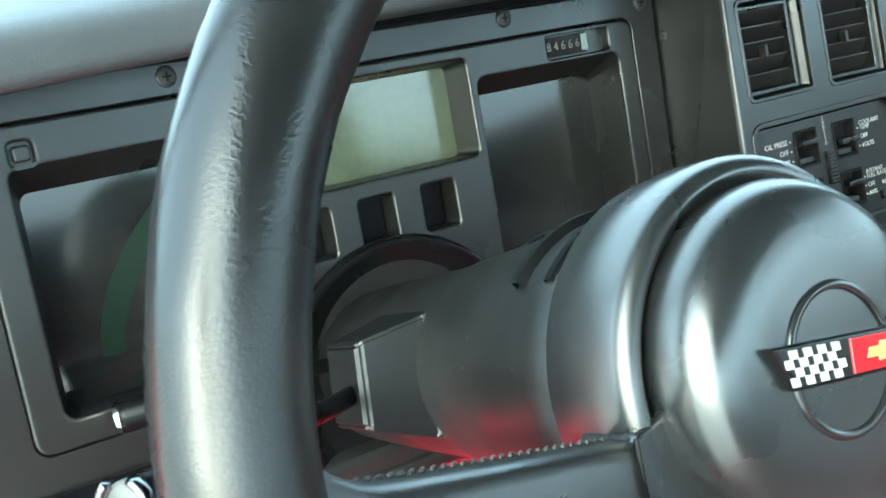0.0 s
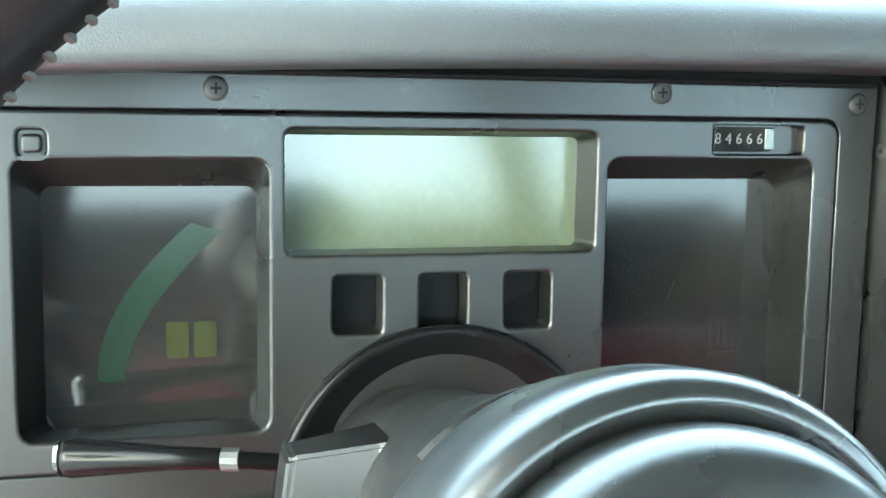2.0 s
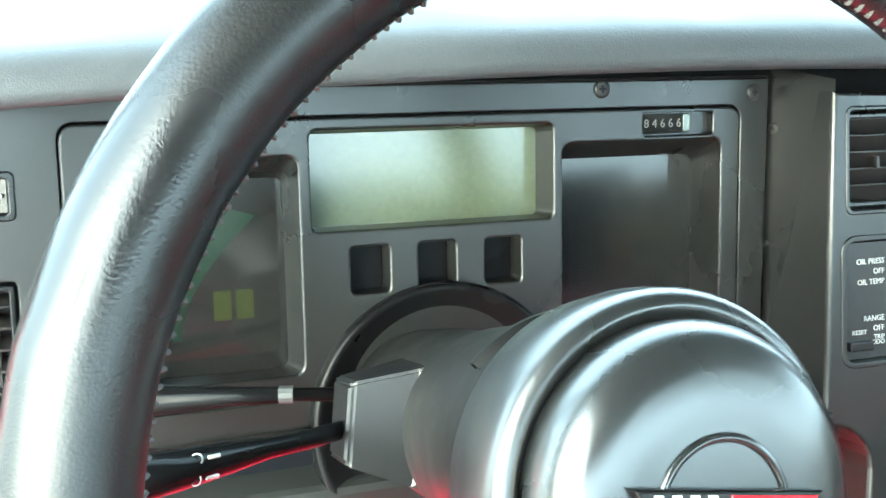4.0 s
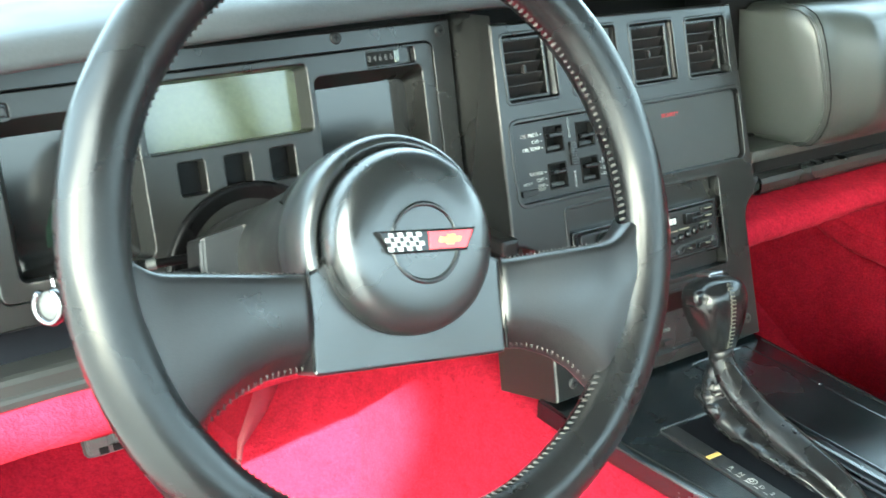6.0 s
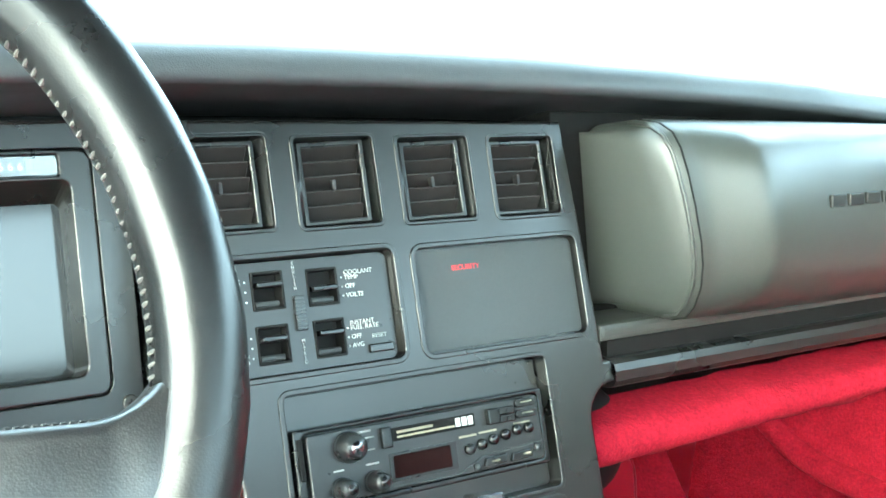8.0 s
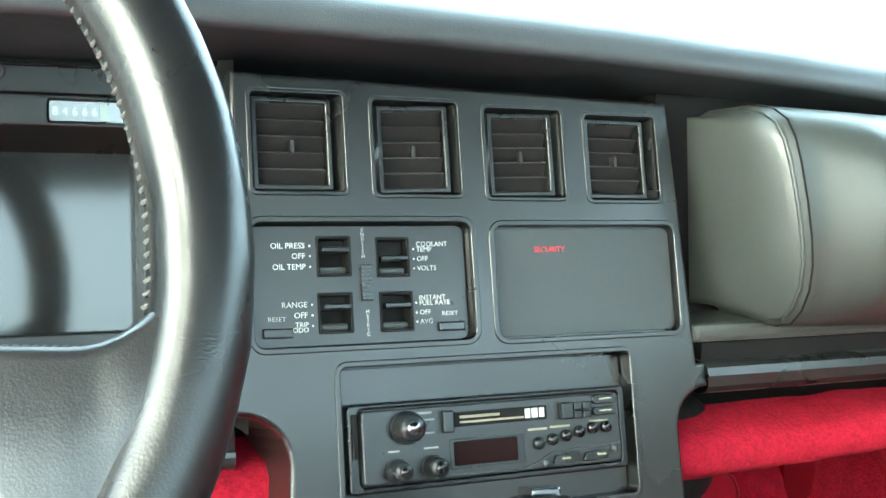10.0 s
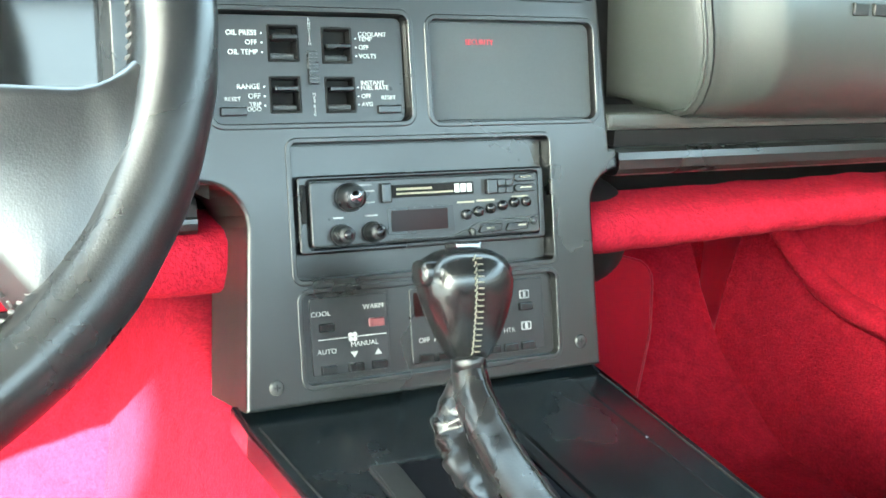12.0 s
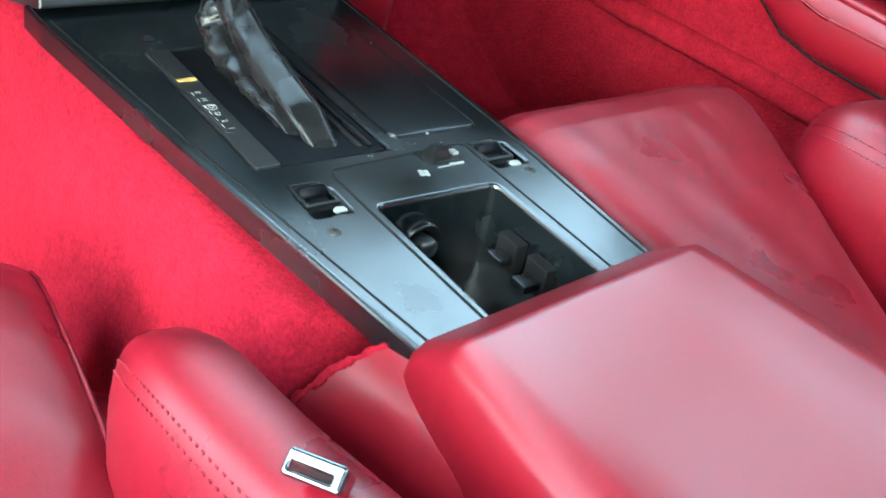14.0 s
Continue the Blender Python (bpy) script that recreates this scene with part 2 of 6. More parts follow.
M_GLASS = bpy.data.materials.new("clear_glass")
M_GLASS.use_nodes = True
g = M_GLASS.node_tree
clear, shine, both = g.nodes.new("ShaderNodeBsdfTransparent"), g.nodes.new("ShaderNodeBsdfGlossy"), g.nodes.new("ShaderNodeMixShader")
shine.inputs["Roughness"].default_value = 0.02
both.inputs[0].default_value = 0.06
g.links.new(clear.outputs[0], both.inputs[1])
g.links.new(shine.outputs[0], both.inputs[2])
g.links.new(both.outputs[0], g.nodes["Material Output"].inputs["Surface"])


M_COVER = M_GLASS.copy()   # shiny odometer cover, reflecting more than the windscreen
M_COVER.name = "shiny_clear_plastic"
for n_ in M_COVER.node_tree.nodes:
    if n_.type == "MIX_SHADER":
        n_.inputs[0].default_value = 0.09
# ---- building tools ----
def mesh_of(name, bm, mat, smooth=False):
    me = bpy.data.meshes.new(name)
    bmesh.ops.remove_doubles(bm, verts=bm.verts, dist=1e-6)
    bmesh.ops.recalc_face_normals(bm, faces=bm.faces)
    bm.to_mesh(me)
    bm.free()
    if smooth:
        me.shade_smooth()
    me.materials.append(mat)
    return me


def part(name, bm, mat, parent, label="", smooth=False):
    ob = new(name, mesh_of(name, bm, mat, smooth))
    ob.parent = parent
    return tagged(ob, label) if label else ob


def thing(name, m, label, category, group="", kind=""):
    ob = new(name)
    ob.empty_display_size = 0.02
    ob.matrix_world = m
    return tagged(ob, label, category, group, kind)


def solid(name, bm, mat, m, label, category, group="", kind="", smooth=False):
    ob = new(name, mesh_of(name, bm, mat, smooth))
    ob.matrix_world = m
    return tagged(ob, label, category, group, kind)


def rrect(x0, x1, y0, y1, r=0.003, n=4):
    """A rounded rectangle, counter-clockwise."""
    pts = []
    for cx, cy, a in ((x1 - r, y1 - r, 0), (x0 + r, y1 - r, 90), (x0 + r, y0 + r, 180), (x1 - r, y0 + r, 270)):
        for k in range(n + 1):
            q = radians(a + 90 * k / n)
            pts.append((cx + r * math.cos(q), cy + r * math.sin(q)))
    return pts


def fillet(pts, radii, n=4):
    """A polygon with its corners rounded."""
    out = []
    for i, p in enumerate(pts):
        r = radii[i] if hasattr(radii, "__len__") else radii
        p = Vector(p)
        a, b = Vector(pts[i - 1]) - p, Vector(pts[(i + 1) % len(pts)]) - p
        if r <= 0:
            out.append(tuple(p))
            continue
        half = a.angle(b) / 2
        t = min(r / math.tan(half), a.length * 0.49, b.length * 0.49)
        p0, p1 = p + a.normalized() * t, p + b.normalized() * t
        for k in range(n + 1):
            s = k / n
            out.append(tuple((1 - s) ** 2 * p0 + 2 * s * (1 - s) * p + s * s * p1))
    return out


def grow(pts, d):
    """Offset a counter-clockwise polygon outwards."""
    out, n = [], len(pts)
    for i in range(n):
        p, a, b = Vector(pts[i]), Vector(pts[i - 1]), Vector(pts[(i + 1) % n])
        e1, e2 = (p - a), (b - p)
        if e1.length < 1e-9 or e2.length < 1e-9:
            out.append(tuple(p))
            continue
        n1, n2 = Vector((e1.y, -e1.x)).normalized(), Vector((e2.y, -e2.x)).normalized()
        m = (n1 + n2)
        m = m.normalized() if m.length > 1e-6 else n1
        out.append(tuple(p + m * d / max(m.dot(n1), 0.4)))
    return out


def ring(bm, pts, w):
    return [bm.verts.new((p[0], p[1], w)) for p in pts]


def bridge(bm, a, b, closed=True):
    n = len(a)
    for i in range(n if closed else n - 1):
        j = (i + 1) % n
        bm.faces.new((a[i], a[j], b[j], b[i]))


ROUND = ((1.0, 0.0), (0.55, 0.10), (0.2, 0.42), (0.0, 1.0))


def plate(bm, outer, holes=(), w=0.0, depth=0.03, ch=0.0012):
    """A face at height w with rounded outer edge and openings. A hole: (polygon, depth, inner polygon or None, floor?)."""
    front = []
    for poly, sign, dep, inner, floor in [(outer, -1, depth, None, False)] + [(h[0], 1, h[1], h[2], h[3]) for h in holes]:
        rows = [ring(bm, grow(poly, sign * ch * a), w - ch * b) for a, b in ROUND]
        rows.append(ring(bm, inner or poly, w - dep))
        for p, q in zip(rows, rows[1:]):
            bridge(bm, p, q)
        if floor:
            bm.faces.new(rows[-1])
        front.append(rows[0])
    if len(front) == 1:
        bm.faces.new(front[0])
        return
    edges = []
    for row in front:
        for i in range(len(row)):
            e = bm.edges.get((row[i - 1], row[i])) or bm.edges.new((row[i - 1], row[i]))
            edges.append(e)
    bmesh.ops.triangle_fill(bm, use_beauty=True, use_dissolve=False, edges=edges)


def slab(outer, w, depth, ch=0.001):
    bm = bmesh.new()
    plate(bm, outer, (), w, depth, ch)
    return bm


def block(x0, x1, y0, y1, z0, z1, bev=0.002, seg=2, bm=None):
    bm = bm or bmesh.new()
    got = bmesh.ops.create_cube(bm, size=1.0)["verts"]
    for v in got:
        v.co = ((x0 + x1) / 2 + v.co.x * (x1 - x0), (y0 + y1) / 2 + v.co.y * (y1 - y0), (z0 + z1) / 2 + v.co.z * (z1 - z0))
    if bev:
        es = list({e for v in got for e in v.link_edges})
        bmesh.ops.bevel(bm, geom=es, offset=bev, segments=seg, affect="EDGES", profile=0.6)
    return bm


def loft(rings, closed=True, caps=True, bm=None):
    bm = bm or bmesh.new()
    rows = [[bm.verts.new(p) for p in r] for r in rings]
    for a, b in zip(rows, rows[1:]):
        bridge(bm, a, b, closed)
    if caps and closed:
        bm.faces.new(rows[0])
        bm.faces.new(rows[-1])
    return bm


def lathe(profile, n=48, centre=(0, 0), squash=1.0, caps=True, bm=None):
    """Profile of (radius, height) turned round the local z axis."""
    rings = [[(centre[0] + r * math.cos(2 * math.pi * k / n), centre[1] + squash * r * math.sin(2 * math.pi * k / n), h) for k in range(n)] for r, h in profile]
    return loft(rings, True, caps, bm)


def tube(points, radius, n=10, bm=None, caps=True):
    """A round bar along points; radius a number or one for each point."""
    pts = [Vector(p) for p in points]
    rings, ref = [], None
    for i, p in enumerate(pts):
        t = (pts[min(i + 1, len(pts) - 1)] - pts[max(i - 1, 0)]).normalized()
        if ref is None:
            ref = t.orthogonal().normalized()
        ref = (ref - t * ref.dot(t)).normalized()
        s = t.cross(ref)
        r = radius[i] if hasattr(radius, "__len__") else radius
        rings.append([tuple(p + r * (ref * math.cos(2 * math.pi * k / n) + s * math.sin(2 * math.pi * k / n))) for k in range(n)])
    return loft(rings, True, caps, bm)


def lines(text, size, mat, parent, u, v, w=0.0006, turn=0.0, align="LEFT", name="lettering", wide=1.0):
    """Flat printed words on a face."""
    cu = bpy.data.curves.new(name, "FONT")
    cu.body, cu.size, cu.align_x, cu.align_y = text, size, align, "CENTER"
    cu.extrude, cu.space_line, cu.resolution_u = 0.00012, 0.75, 3
    tmp = bpy.data.objects.new(name, cu)
    scene.collection.objects.link(tmp)
    me = bpy.data.meshes.new_from_object(tmp.evaluated_get(bpy.context.evaluated_depsgraph_get()))
    bpy.data.objects.remove(tmp)
    me.transform(Matrix.Translation((u, v, w)) @ Matrix.Rotation(radians(turn), 4, "Z") @ Matrix.Diagonal((wide, 1, 1, 1)))
    me.materials.clear()
    me.materials.append(mat)
    ob = new(name, me)
    ob.parent = parent
    return ob


def bars(spots, mat, parent, w=0.0006, name="print_bar"):
    """Short plain bars of print: (u, v, length, height)."""
    for u, v, l, h in spots:
        part(name, block(u, u + l, v - h / 2, v + h / 2, w - 0.0004, w, 0, 1), mat, parent)


def screw(m, r=0.0042, group="trim screws", label="small dark cross-head screw in the dash trim"):
    t = thing("screw", m, label, "screw", group)
    part("screw_head", lathe([(r * 1.25, -0.001), (r * 1.25, 0.0004), (r, 0.0010), (r * 0.6, 0.0012), (0.0002, 0.0013)], 20), M_STEEL, t, smooth=True)
    bm = block(-r * 0.55, r * 0.55, -r * 0.12, r * 0.12, 0.0010, 0.0015, 0)
    block(-r * 0.12, r * 0.12, -r * 0.55, r * 0.55, 0.0010, 0.00155, 0, 1, bm)
    part("cross_slot", bm, M_DEEP, t)
    return t


def frame_of(origin, u, v):
    u, v = Vector(u).normalized(), Vector(v).normalized()
    w = u.cross(v).normalized()
    v = w.cross(u)
    return Matrix(((u.x, v.x, w.x, origin[0]), (u.y, v.y, w.y, origin[1]), (u.z, v.z, w.z, origin[2]), (0, 0, 0, 1)))


# local axes: cluster face, centre stack face, console top, steering wheel
CLUSTER = frame_of((0.0246, 0.544, 0.86), (1, 0, 0), (0, 0.18, 1)) @ Matrix.Diagonal((0.96, 1, 1, 1))
STACK = frame_of((0, 0.424, 0.579), (1, 0, 0), (0, 0.241, 1))
CONSOLE = frame_of((-0.005, 0.1, 0.545), (1, 0, 0), (0, 1, 0.06))
COLUMN = frame_of((0.3263, 0.2557, 0.8244), (0.9888, -0.0859, -0.1223), (0.1443, 0.334, 0.9315)) @ Matrix.Scale(0.94, 4)
WHEEL = frame_of((0.3226, 0.2448, 0.8293), (0.9888, -0.0197, -0.1471), (0.1443, 0.334, 0.9315)) @ Matrix.Scale(0.948, 4)


def vc(z):
    return (z - 0.86) * 1.0161


def vs(z):
    return (0.166 + (z - 0.745) * 0.965) * 1.0286


def vk(y):
    return (y - 0.08) * 1.0018


SHEAR = Matrix(((1, 0.034, 0, 0), (0, 1, 0, 0), (0, 0, 1, 0), (0, 0, 0, 1)))
CONSOLE = CONSOLE @ SHEAR


def sag(x):
    return (-0.09 if x < 0.5 else -0.065) * (x - 0.5) ** 2 - 0.0015


# ---- ground and car shell ----
bm = bmesh.new()
bmesh.ops.create_grid(bm, x_segments=1, y_segments=1, size=400)
solid("ground", bm, M_ASPHALT, pose(0, 0, 0), "pale concrete parking ground under the car", "ground", kind="structure")

# small unseen tree added beside the parking space, its crown blocking the low sun
tree = thing("tree", pose(-4.0, -2.9, 0), "small dense green tree added out of view to shade the cabin", "tree")
part("trunk", tube([(0.02, -0.1, -0.05), (0.0, -0.06, 0.9), (0.05, -0.02, 1.8), (0.0, 0.05, 2.6), (0.02, 0.1, 3.7)], [0.11, 0.085, 0.07, 0.055, 0.02], 12), M_BARK, tree, smooth=True)
for limb in ([(0.03, -0.02, 1.9), (0.08, 0.2, 2.6), (0.05, 0.5, 3.4)], [(0.02, 0.0, 2.1), (-0.08, -0.25, 2.7), (-0.05, -0.45, 3.3)], [(0.0, 0.03, 2.4), (0.1, -0.1, 3.0), (0.1, -0.3, 3.8)]):
    part("limb", tube(limb, [0.045, 0.03, 0.012], 8), M_BARK, tree, smooth=True)
rng = random.Random(11)
bm = bmesh.new()
for cy, cz, ry, rz, count in ((0.65, 3.52, 0.55, 0.55, 2300), (-0.18, 2.95, 0.68, 0.64, 2600), (-0.50, 3.35, 0.55, 0.70, 2000), (0.0, 3.90, 1.0, 0.55, 2600)):
    for _ in range(count):
        while True:
            p = Vector((rng.uniform(-1, 1), rng.uniform(-1, 1), rng.uniform(-1, 1)))
            if p.length < 1:
                break
        p = Vector((0.28 * p.x, cy + ry * p.y, cz + rz * p.z))
        a, b = Vector((rng.uniform(-1, 1), rng.uniform(-1, 1), rng.uniform(-1, 1))).normalized(), Vector((rng.uniform(-1, 1), rng.uniform(-1, 1), rng.uniform(-1, 1)))
        b = (b - a * a.dot(b)).normalized()
        l, w_ = rng.uniform(0.06, 0.10), rng.uniform(0.03, 0.05)
        fold = a.cross(b) * 0.012
        bm.faces.new([bm.verts.new(p + q) for q in (-a * l, b * w_ + fold, a * l)])
        bm.faces.new([bm.verts.new(p + q) for q in (-a * l, a * l, -b * w_ + fold)])
crown_me = bpy.data.meshes.new("crown")
bm.to_mesh(crown_me)
bm.free()
crown_me.materials.append(M_GREENERY)
crown = tagged(new("crown", crown_me), "dense crown of small green leaves, placed to block the sun", kind="stuff")
crown.parent = tree

# floor with sloping toe board and tunnel, all under red carpet
prof = [(-1.2, 0.24), (0.30, 0.22), (0.80, 0.23), (0.95, 0.33), (1.12, 0.60), (1.14, 0.80)]
xs = [(-0.08, 0), (0.0, 0), (0.5, 0), (0.545, 0.4), (0.588, 1), (0.650, 1), (0.664, 0.75), (0.70, 0.75), (0.825, 0.75), (0.852, 1), (0.90, 0.4), (0.945, 0), (1.42, 0), (1.46, 0)]
rows = []
for k in range(61):
    y = -1.2 + 2.34 * k / 60
    i = max(j for j in range(len(prof) - 1) if prof[j][0] <= y + 1e-6) if y < 1.139 else len(prof) - 2
    (ya, za), (yb, zb) = prof[i], prof[i + 1]
    zf = za + (zb - za) * min(max((y - ya) / (yb - ya), 0), 1)
    top = 0.521 + 0.062 * (y - 0.1) if y < 0.5 else 0.5458 + 0.22 * (y - 0.5)
    row = []
    for x, s in xs:
        if y < 0.02 and x < 0.66:
            s *= 0.35
        z = zf + (max(top, zf) - zf) * s
        row.append((x, y, z))
    rows.append(row)
bm = loft(rows, closed=False, caps=False)
bmesh.ops.subdivide_edges(bm, edges=bm.edges, cuts=2, use_grid_fill=True)
for v in bm.verts:
    v.co += Vector((0, 0, 0.0035 * noise.noise(v.co * 14) + 0.002 * noise.noise(v.co * 45)))
solid("floor", bm, M_CARPET, pose(0, 0, 0), "red cut-pile carpet over floor, tunnel and toe board", "carpet", kind="structure", smooth=True)

bm = block(-0.12, 1.5, 1.15, 1.19, 0.2, 0.82, 0)
solid("wall_front", bm, M_DEEP, pose(0, 0, 0), "black firewall behind the dashboard", "firewall", kind="structure")
# Plain wall added out of view; its black keeps red out of display reflections.
bm = block(-0.12, 1.5, -1.26, -1.2, 0.2, 1.00, 0)
solid("wall_rear", bm, M_DEEP, pose(0, 0, 0), "plain black wall behind the seats, added out of view for display reflections", "bulkhead", kind="structure")
for n, x0, x1, y0 in (("wall_right", 1.445, 1.50, -1.2), ("wall_left", -0.14, -0.075, 0.56)):
    solid(n, block(x0, x1, y0, 1.19, 0.10, 0.87, 0), M_CARPET, pose(0, 0, 0), "red carpeted kick wall of the footwell", "footwell wall", kind="structure")
bm = block(-0.16, -0.06, -1.2, 1.15, 0.12, 0.36, 0.02)
solid("sill", bm, M_CARPET, pose(0, 0, 0), "red carpeted door sill on the driver side", "sill", kind="structure")

# windscreen surround and roof panel
solid("header", tube([(x, 0.40, 1.215 + 0.03 * math.sin(math.pi * (x + 0.02) / 1.44)) for x in np.linspace(0.03, 1.50, 9)], 0.022, 10), M_TRIM, pose(0, 0, 0), "black windscreen header bar", "header", kind="structure", smooth=True)
for x0, x1, n in ((-0.10, 0.03, "pillar_left"), (1.80, 1.50, "pillar_right")):
    solid(n, tube([(x0, 0.88, 0.90), ((x0 + x1) / 2, 0.63, 1.08), (x1, 0.40, 1.22)], 0.03), M_TRIM, pose(0, 0, 0), "black windscreen pillar", "pillar", kind="structure", smooth=True)
solid("ceiling", block(0.0, 1.52, -0.88, 0.42, 1.25, 1.29, 0.01), M_DEEP, pose(0, 0, 0), "dark roof panel over the seats", "roof", kind="structure")
rows = []
for s in np.linspace(0, 1, 7):
    rows.append([(-0.05 + 1.82 * t + (0.5 - t) * 0.3 * s, 0.955 - 0.555 * s + 0.03 * math.sin(math.pi * t) * (1 - s), 0.902 + 0.318 * s + 0.01 * math.sin(math.pi * t)) for t in np.linspace(0, 1, 13)])
wind = solid("windscreen", loft(rows, closed=False, caps=False), M_GLASS, pose(0, 0, 0), "clear raked windscreen", "windscreen", kind="structure", smooth=True)
wind.visible_shadow = False

# bonnet beyond the windscreen, with wipers
rows = []
for y in np.linspace(1.06, 2.5, 12):
    s = (y - 1.06) / 1.44
    rows.append([(x, y, 0.805 - 0.19 * s ** 1.6 + 0.045 * math.exp(-((x + 0.0) / 0.13) ** 2) + 0.012 * math.exp(-((x - 1.38) / 0.13) ** 2) - 0.02 * ((x - 0.69) / 0.8) ** 2) for x in np.linspace(-0.2, 1.58, 31)])
bonnet = thing("bonnet", pose(0, 0, 0), "glossy red bonnet of the car in the sun", "bonnet")
part("panel", loft(rows, closed=False, caps=False), M_PAINT, bonnet, smooth=True)
for arm_, blade_ in (([(0.175, 1.01, 0.862), (0.20, 1.005, 0.876), (0.25, 1.015, 0.886), (0.34, 1.015, 0.891), (0.43, 1.015, 0.893), (0.45, 1.015, 0.904)], [(0.29, 1.015, 0.899), (0.40, 1.01, 0.905), (0.62, 1.01, 0.911)]),
                    ([(0.60, 1.02, 0.868), (0.66, 1.01, 0.884), (0.74, 1.015, 0.892), (0.82, 1.015, 0.905)], [(0.65, 1.015, 0.907), (0.80, 1.01, 0.909), (0.98, 1.01, 0.906)])):
    wiper = thing("wiper", pose(0, 0, 0), "thin black wiper resting on the windscreen base", "wiper", "windscreen wipers")
    part("wiper_arm", tube(arm_, 0.0032, 6), M_TRIM, wiper)
    part("blade", tube(blade_, 0.0032, 6), M_DEEP, wiper)

# ---- dashboard ----
dash = thing("dashboard", pose(0, 0, 0), "wide black padded dashboard with an overhanging brow", "dashboard")
lip = [(0.565, 0.900), (0.52, 0.907), (0.470, 0.9155), (0.460, 0.9167), (0.4555, 0.918), (0.4535, 0.9205), (0.4540, 0.9250), (0.4565, 0.9310), (0.4600, 0.9358), (0.4640, 0.9384), (0.4700, 0.9402), (0.480, 0.9418), (0.500, 0.9436), (0.53, 0.9448), (0.57, 0.9450), (0.63, 0.9435), (0.72, 0.9375), (0.80, 0.931), (0.88, 0.9225), (0.98, 0.9075), (1.02, 0.88)]
rows = []
for x in np.linspace(-0.06, 1.46, 50):
    bow = 0.0 if x < 0.9 else 0.25 * (x - 0.9) ** 2
    rows.append([(x, y + bow, z + sag(x)) for y, z in lip])
part("top_pad", loft(rows, closed=False, caps=False), M_DASHTOP, dash, "grey-black grained vinyl top pad, sunlit towards the glass", smooth=True)

# demister slot moulded into the top, curving round at its end
slot_run = [(0.122, 0.560), (0.124, 0.585), (0.130, 0.603), (0.142, 0.614), (0.160, 0.625), (0.206, 0.652), (0.266, 0.668), (0.316, 0.672), (0.40, 0.672)]
top_y, top_z = [p[0] for p in lip[9:]], [p[1] for p in lip[9:]]
part("demister_slot", tube([(x, y, float(np.interp(y, top_y, top_z)) + sag(x) - 0.0004) for x, y in slot_run], [0.0006, 0.0009, 0.0012, 0.0014, 0.0015, 0.0015, 0.0013, 0.0010, 0.0004], 6), M_DEEP, dash, "thin dark demister slot")

# driver side face round the cluster: openings for cluster, fog switch and side vent
outer = fillet([(-0.05, vc(0.715)), (0.558, vc(0.716)), (0.560, vc(0.8950)), (-0.05, vc(0.8950))], 0)
holes = [(rrect(0.1393, 0.5397, vc(0.7333), vc(0.8797), 0.008), 0.006, None, False),
         (rrect(0.083, 0.117, vc(0.8365), vc(0.857), 0.002), 0.010, None, True),
         (rrect(0.012, 0.1165, vc(0.734), vc(0.8065), 0.003), 0.030, None, True)]
bm = bmesh.new()
plate(bm, outer, holes, 0.0, 0.02, 0.0009)
face = part("driver_face", bm, M_DASH, dash)
face.matrix_local = CLUSTER
part("gasket", tube([(-0.05, vc(0.8956), 0.0004), (0.558, vc(0.8956), 0.0004)], 0.0011, 6), M_DEEP, dash).matrix_local = CLUSTER
# Black block fills the gap under the brow, imitating its shade.
part("brow_shade_block", block(-0.05, 0.560, 0.562, 0.577, 0.880, 0.907, 0), M_DEEP, dash, "dull black block standing in for the shade under the brow")
# column cut-out ring
bm = lathe([(0.0760, -0.004), (0.0760, 0.0060), (0.0745, 0.0085), (0.0725, 0.0090), (0.0705, 0.0080), (0.0590, 0.0012), (0.0575, 0.0008), (0.0003, 0.0008)], 64, caps=False)
collar = part("column_surround", bm, M_STALK, dash, smooth=True)
collar.matrix_local = Matrix.Translation((0.351, 0.0, 0.0)) @ frame_of((0, 0.5165, 0.7155), (1, 0, 0), (0, 0.25, 1))
# dark side wall between cluster and stack
rows = [[(0.5610, 0.562, z), (0.5630, 0.549 + 0.18 * (z - 0.86), z), (0.5680, 0.51 + 0.23 * (z - 0.86), z), (0.5715, 0.493 + 0.241 * (z - 0.86), z)] for z in np.linspace(0.70, 0.902, 6)]
part("side_wall", loft(rows, closed=False, caps=False), M_DASH, dash)
# lower trim on the driver side: recessed strip, lip
for nm, mt, prof in (("recessed_strip", M_STRIP, [(0.5215, 0.7155), (0.5250, 0.7135), (0.5330, 0.7115), (0.5330, 0.6870)]),
                     ("lower_rail", M_DASH, [(0.5330, 0.6870), (0.5115, 0.6868), (0.5075, 0.6855), (0.5055, 0.6820), (0.5048, 0.6740), (0.5030, 0.6728), (0.5022, 0.6700), (0.5022, 0.6655), (0.5050, 0.6625), (0.579, 0.659)])):
    rows = [[(x, y - 0.006, z + 0.005 + 0.25 * sag(x)) for y, z in prof] for x in np.linspace(-0.06, 0.575, 20)]
    part(nm, loft(rows, closed=False, caps=False), mt, dash)
# lower rail on the passenger side
prof = [(0.515, 0.742), (0.470, 0.742), (0.467, 0.722), (0.447, 0.7215), (0.4425, 0.719), (0.4405, 0.714), (0.4405, 0.707), (0.443, 0.703), (0.449, 0.7005), (0.579, 0.699)]
rows = [[(x, y + 0.0125 + 0.10 * max(x - 1.1, 0) ** 2, z) for y, z in prof] for x in np.linspace(0.8745, 1.44, 16)]
part("passenger_rail", loft(rows, closed=False, caps=False), M_DASH, dash, smooth=False)
part("passenger_backing", block(0.862, 1.10, 0.512, 0.56, 0.70, 0.897, 0.002), M_DEEP, dash)
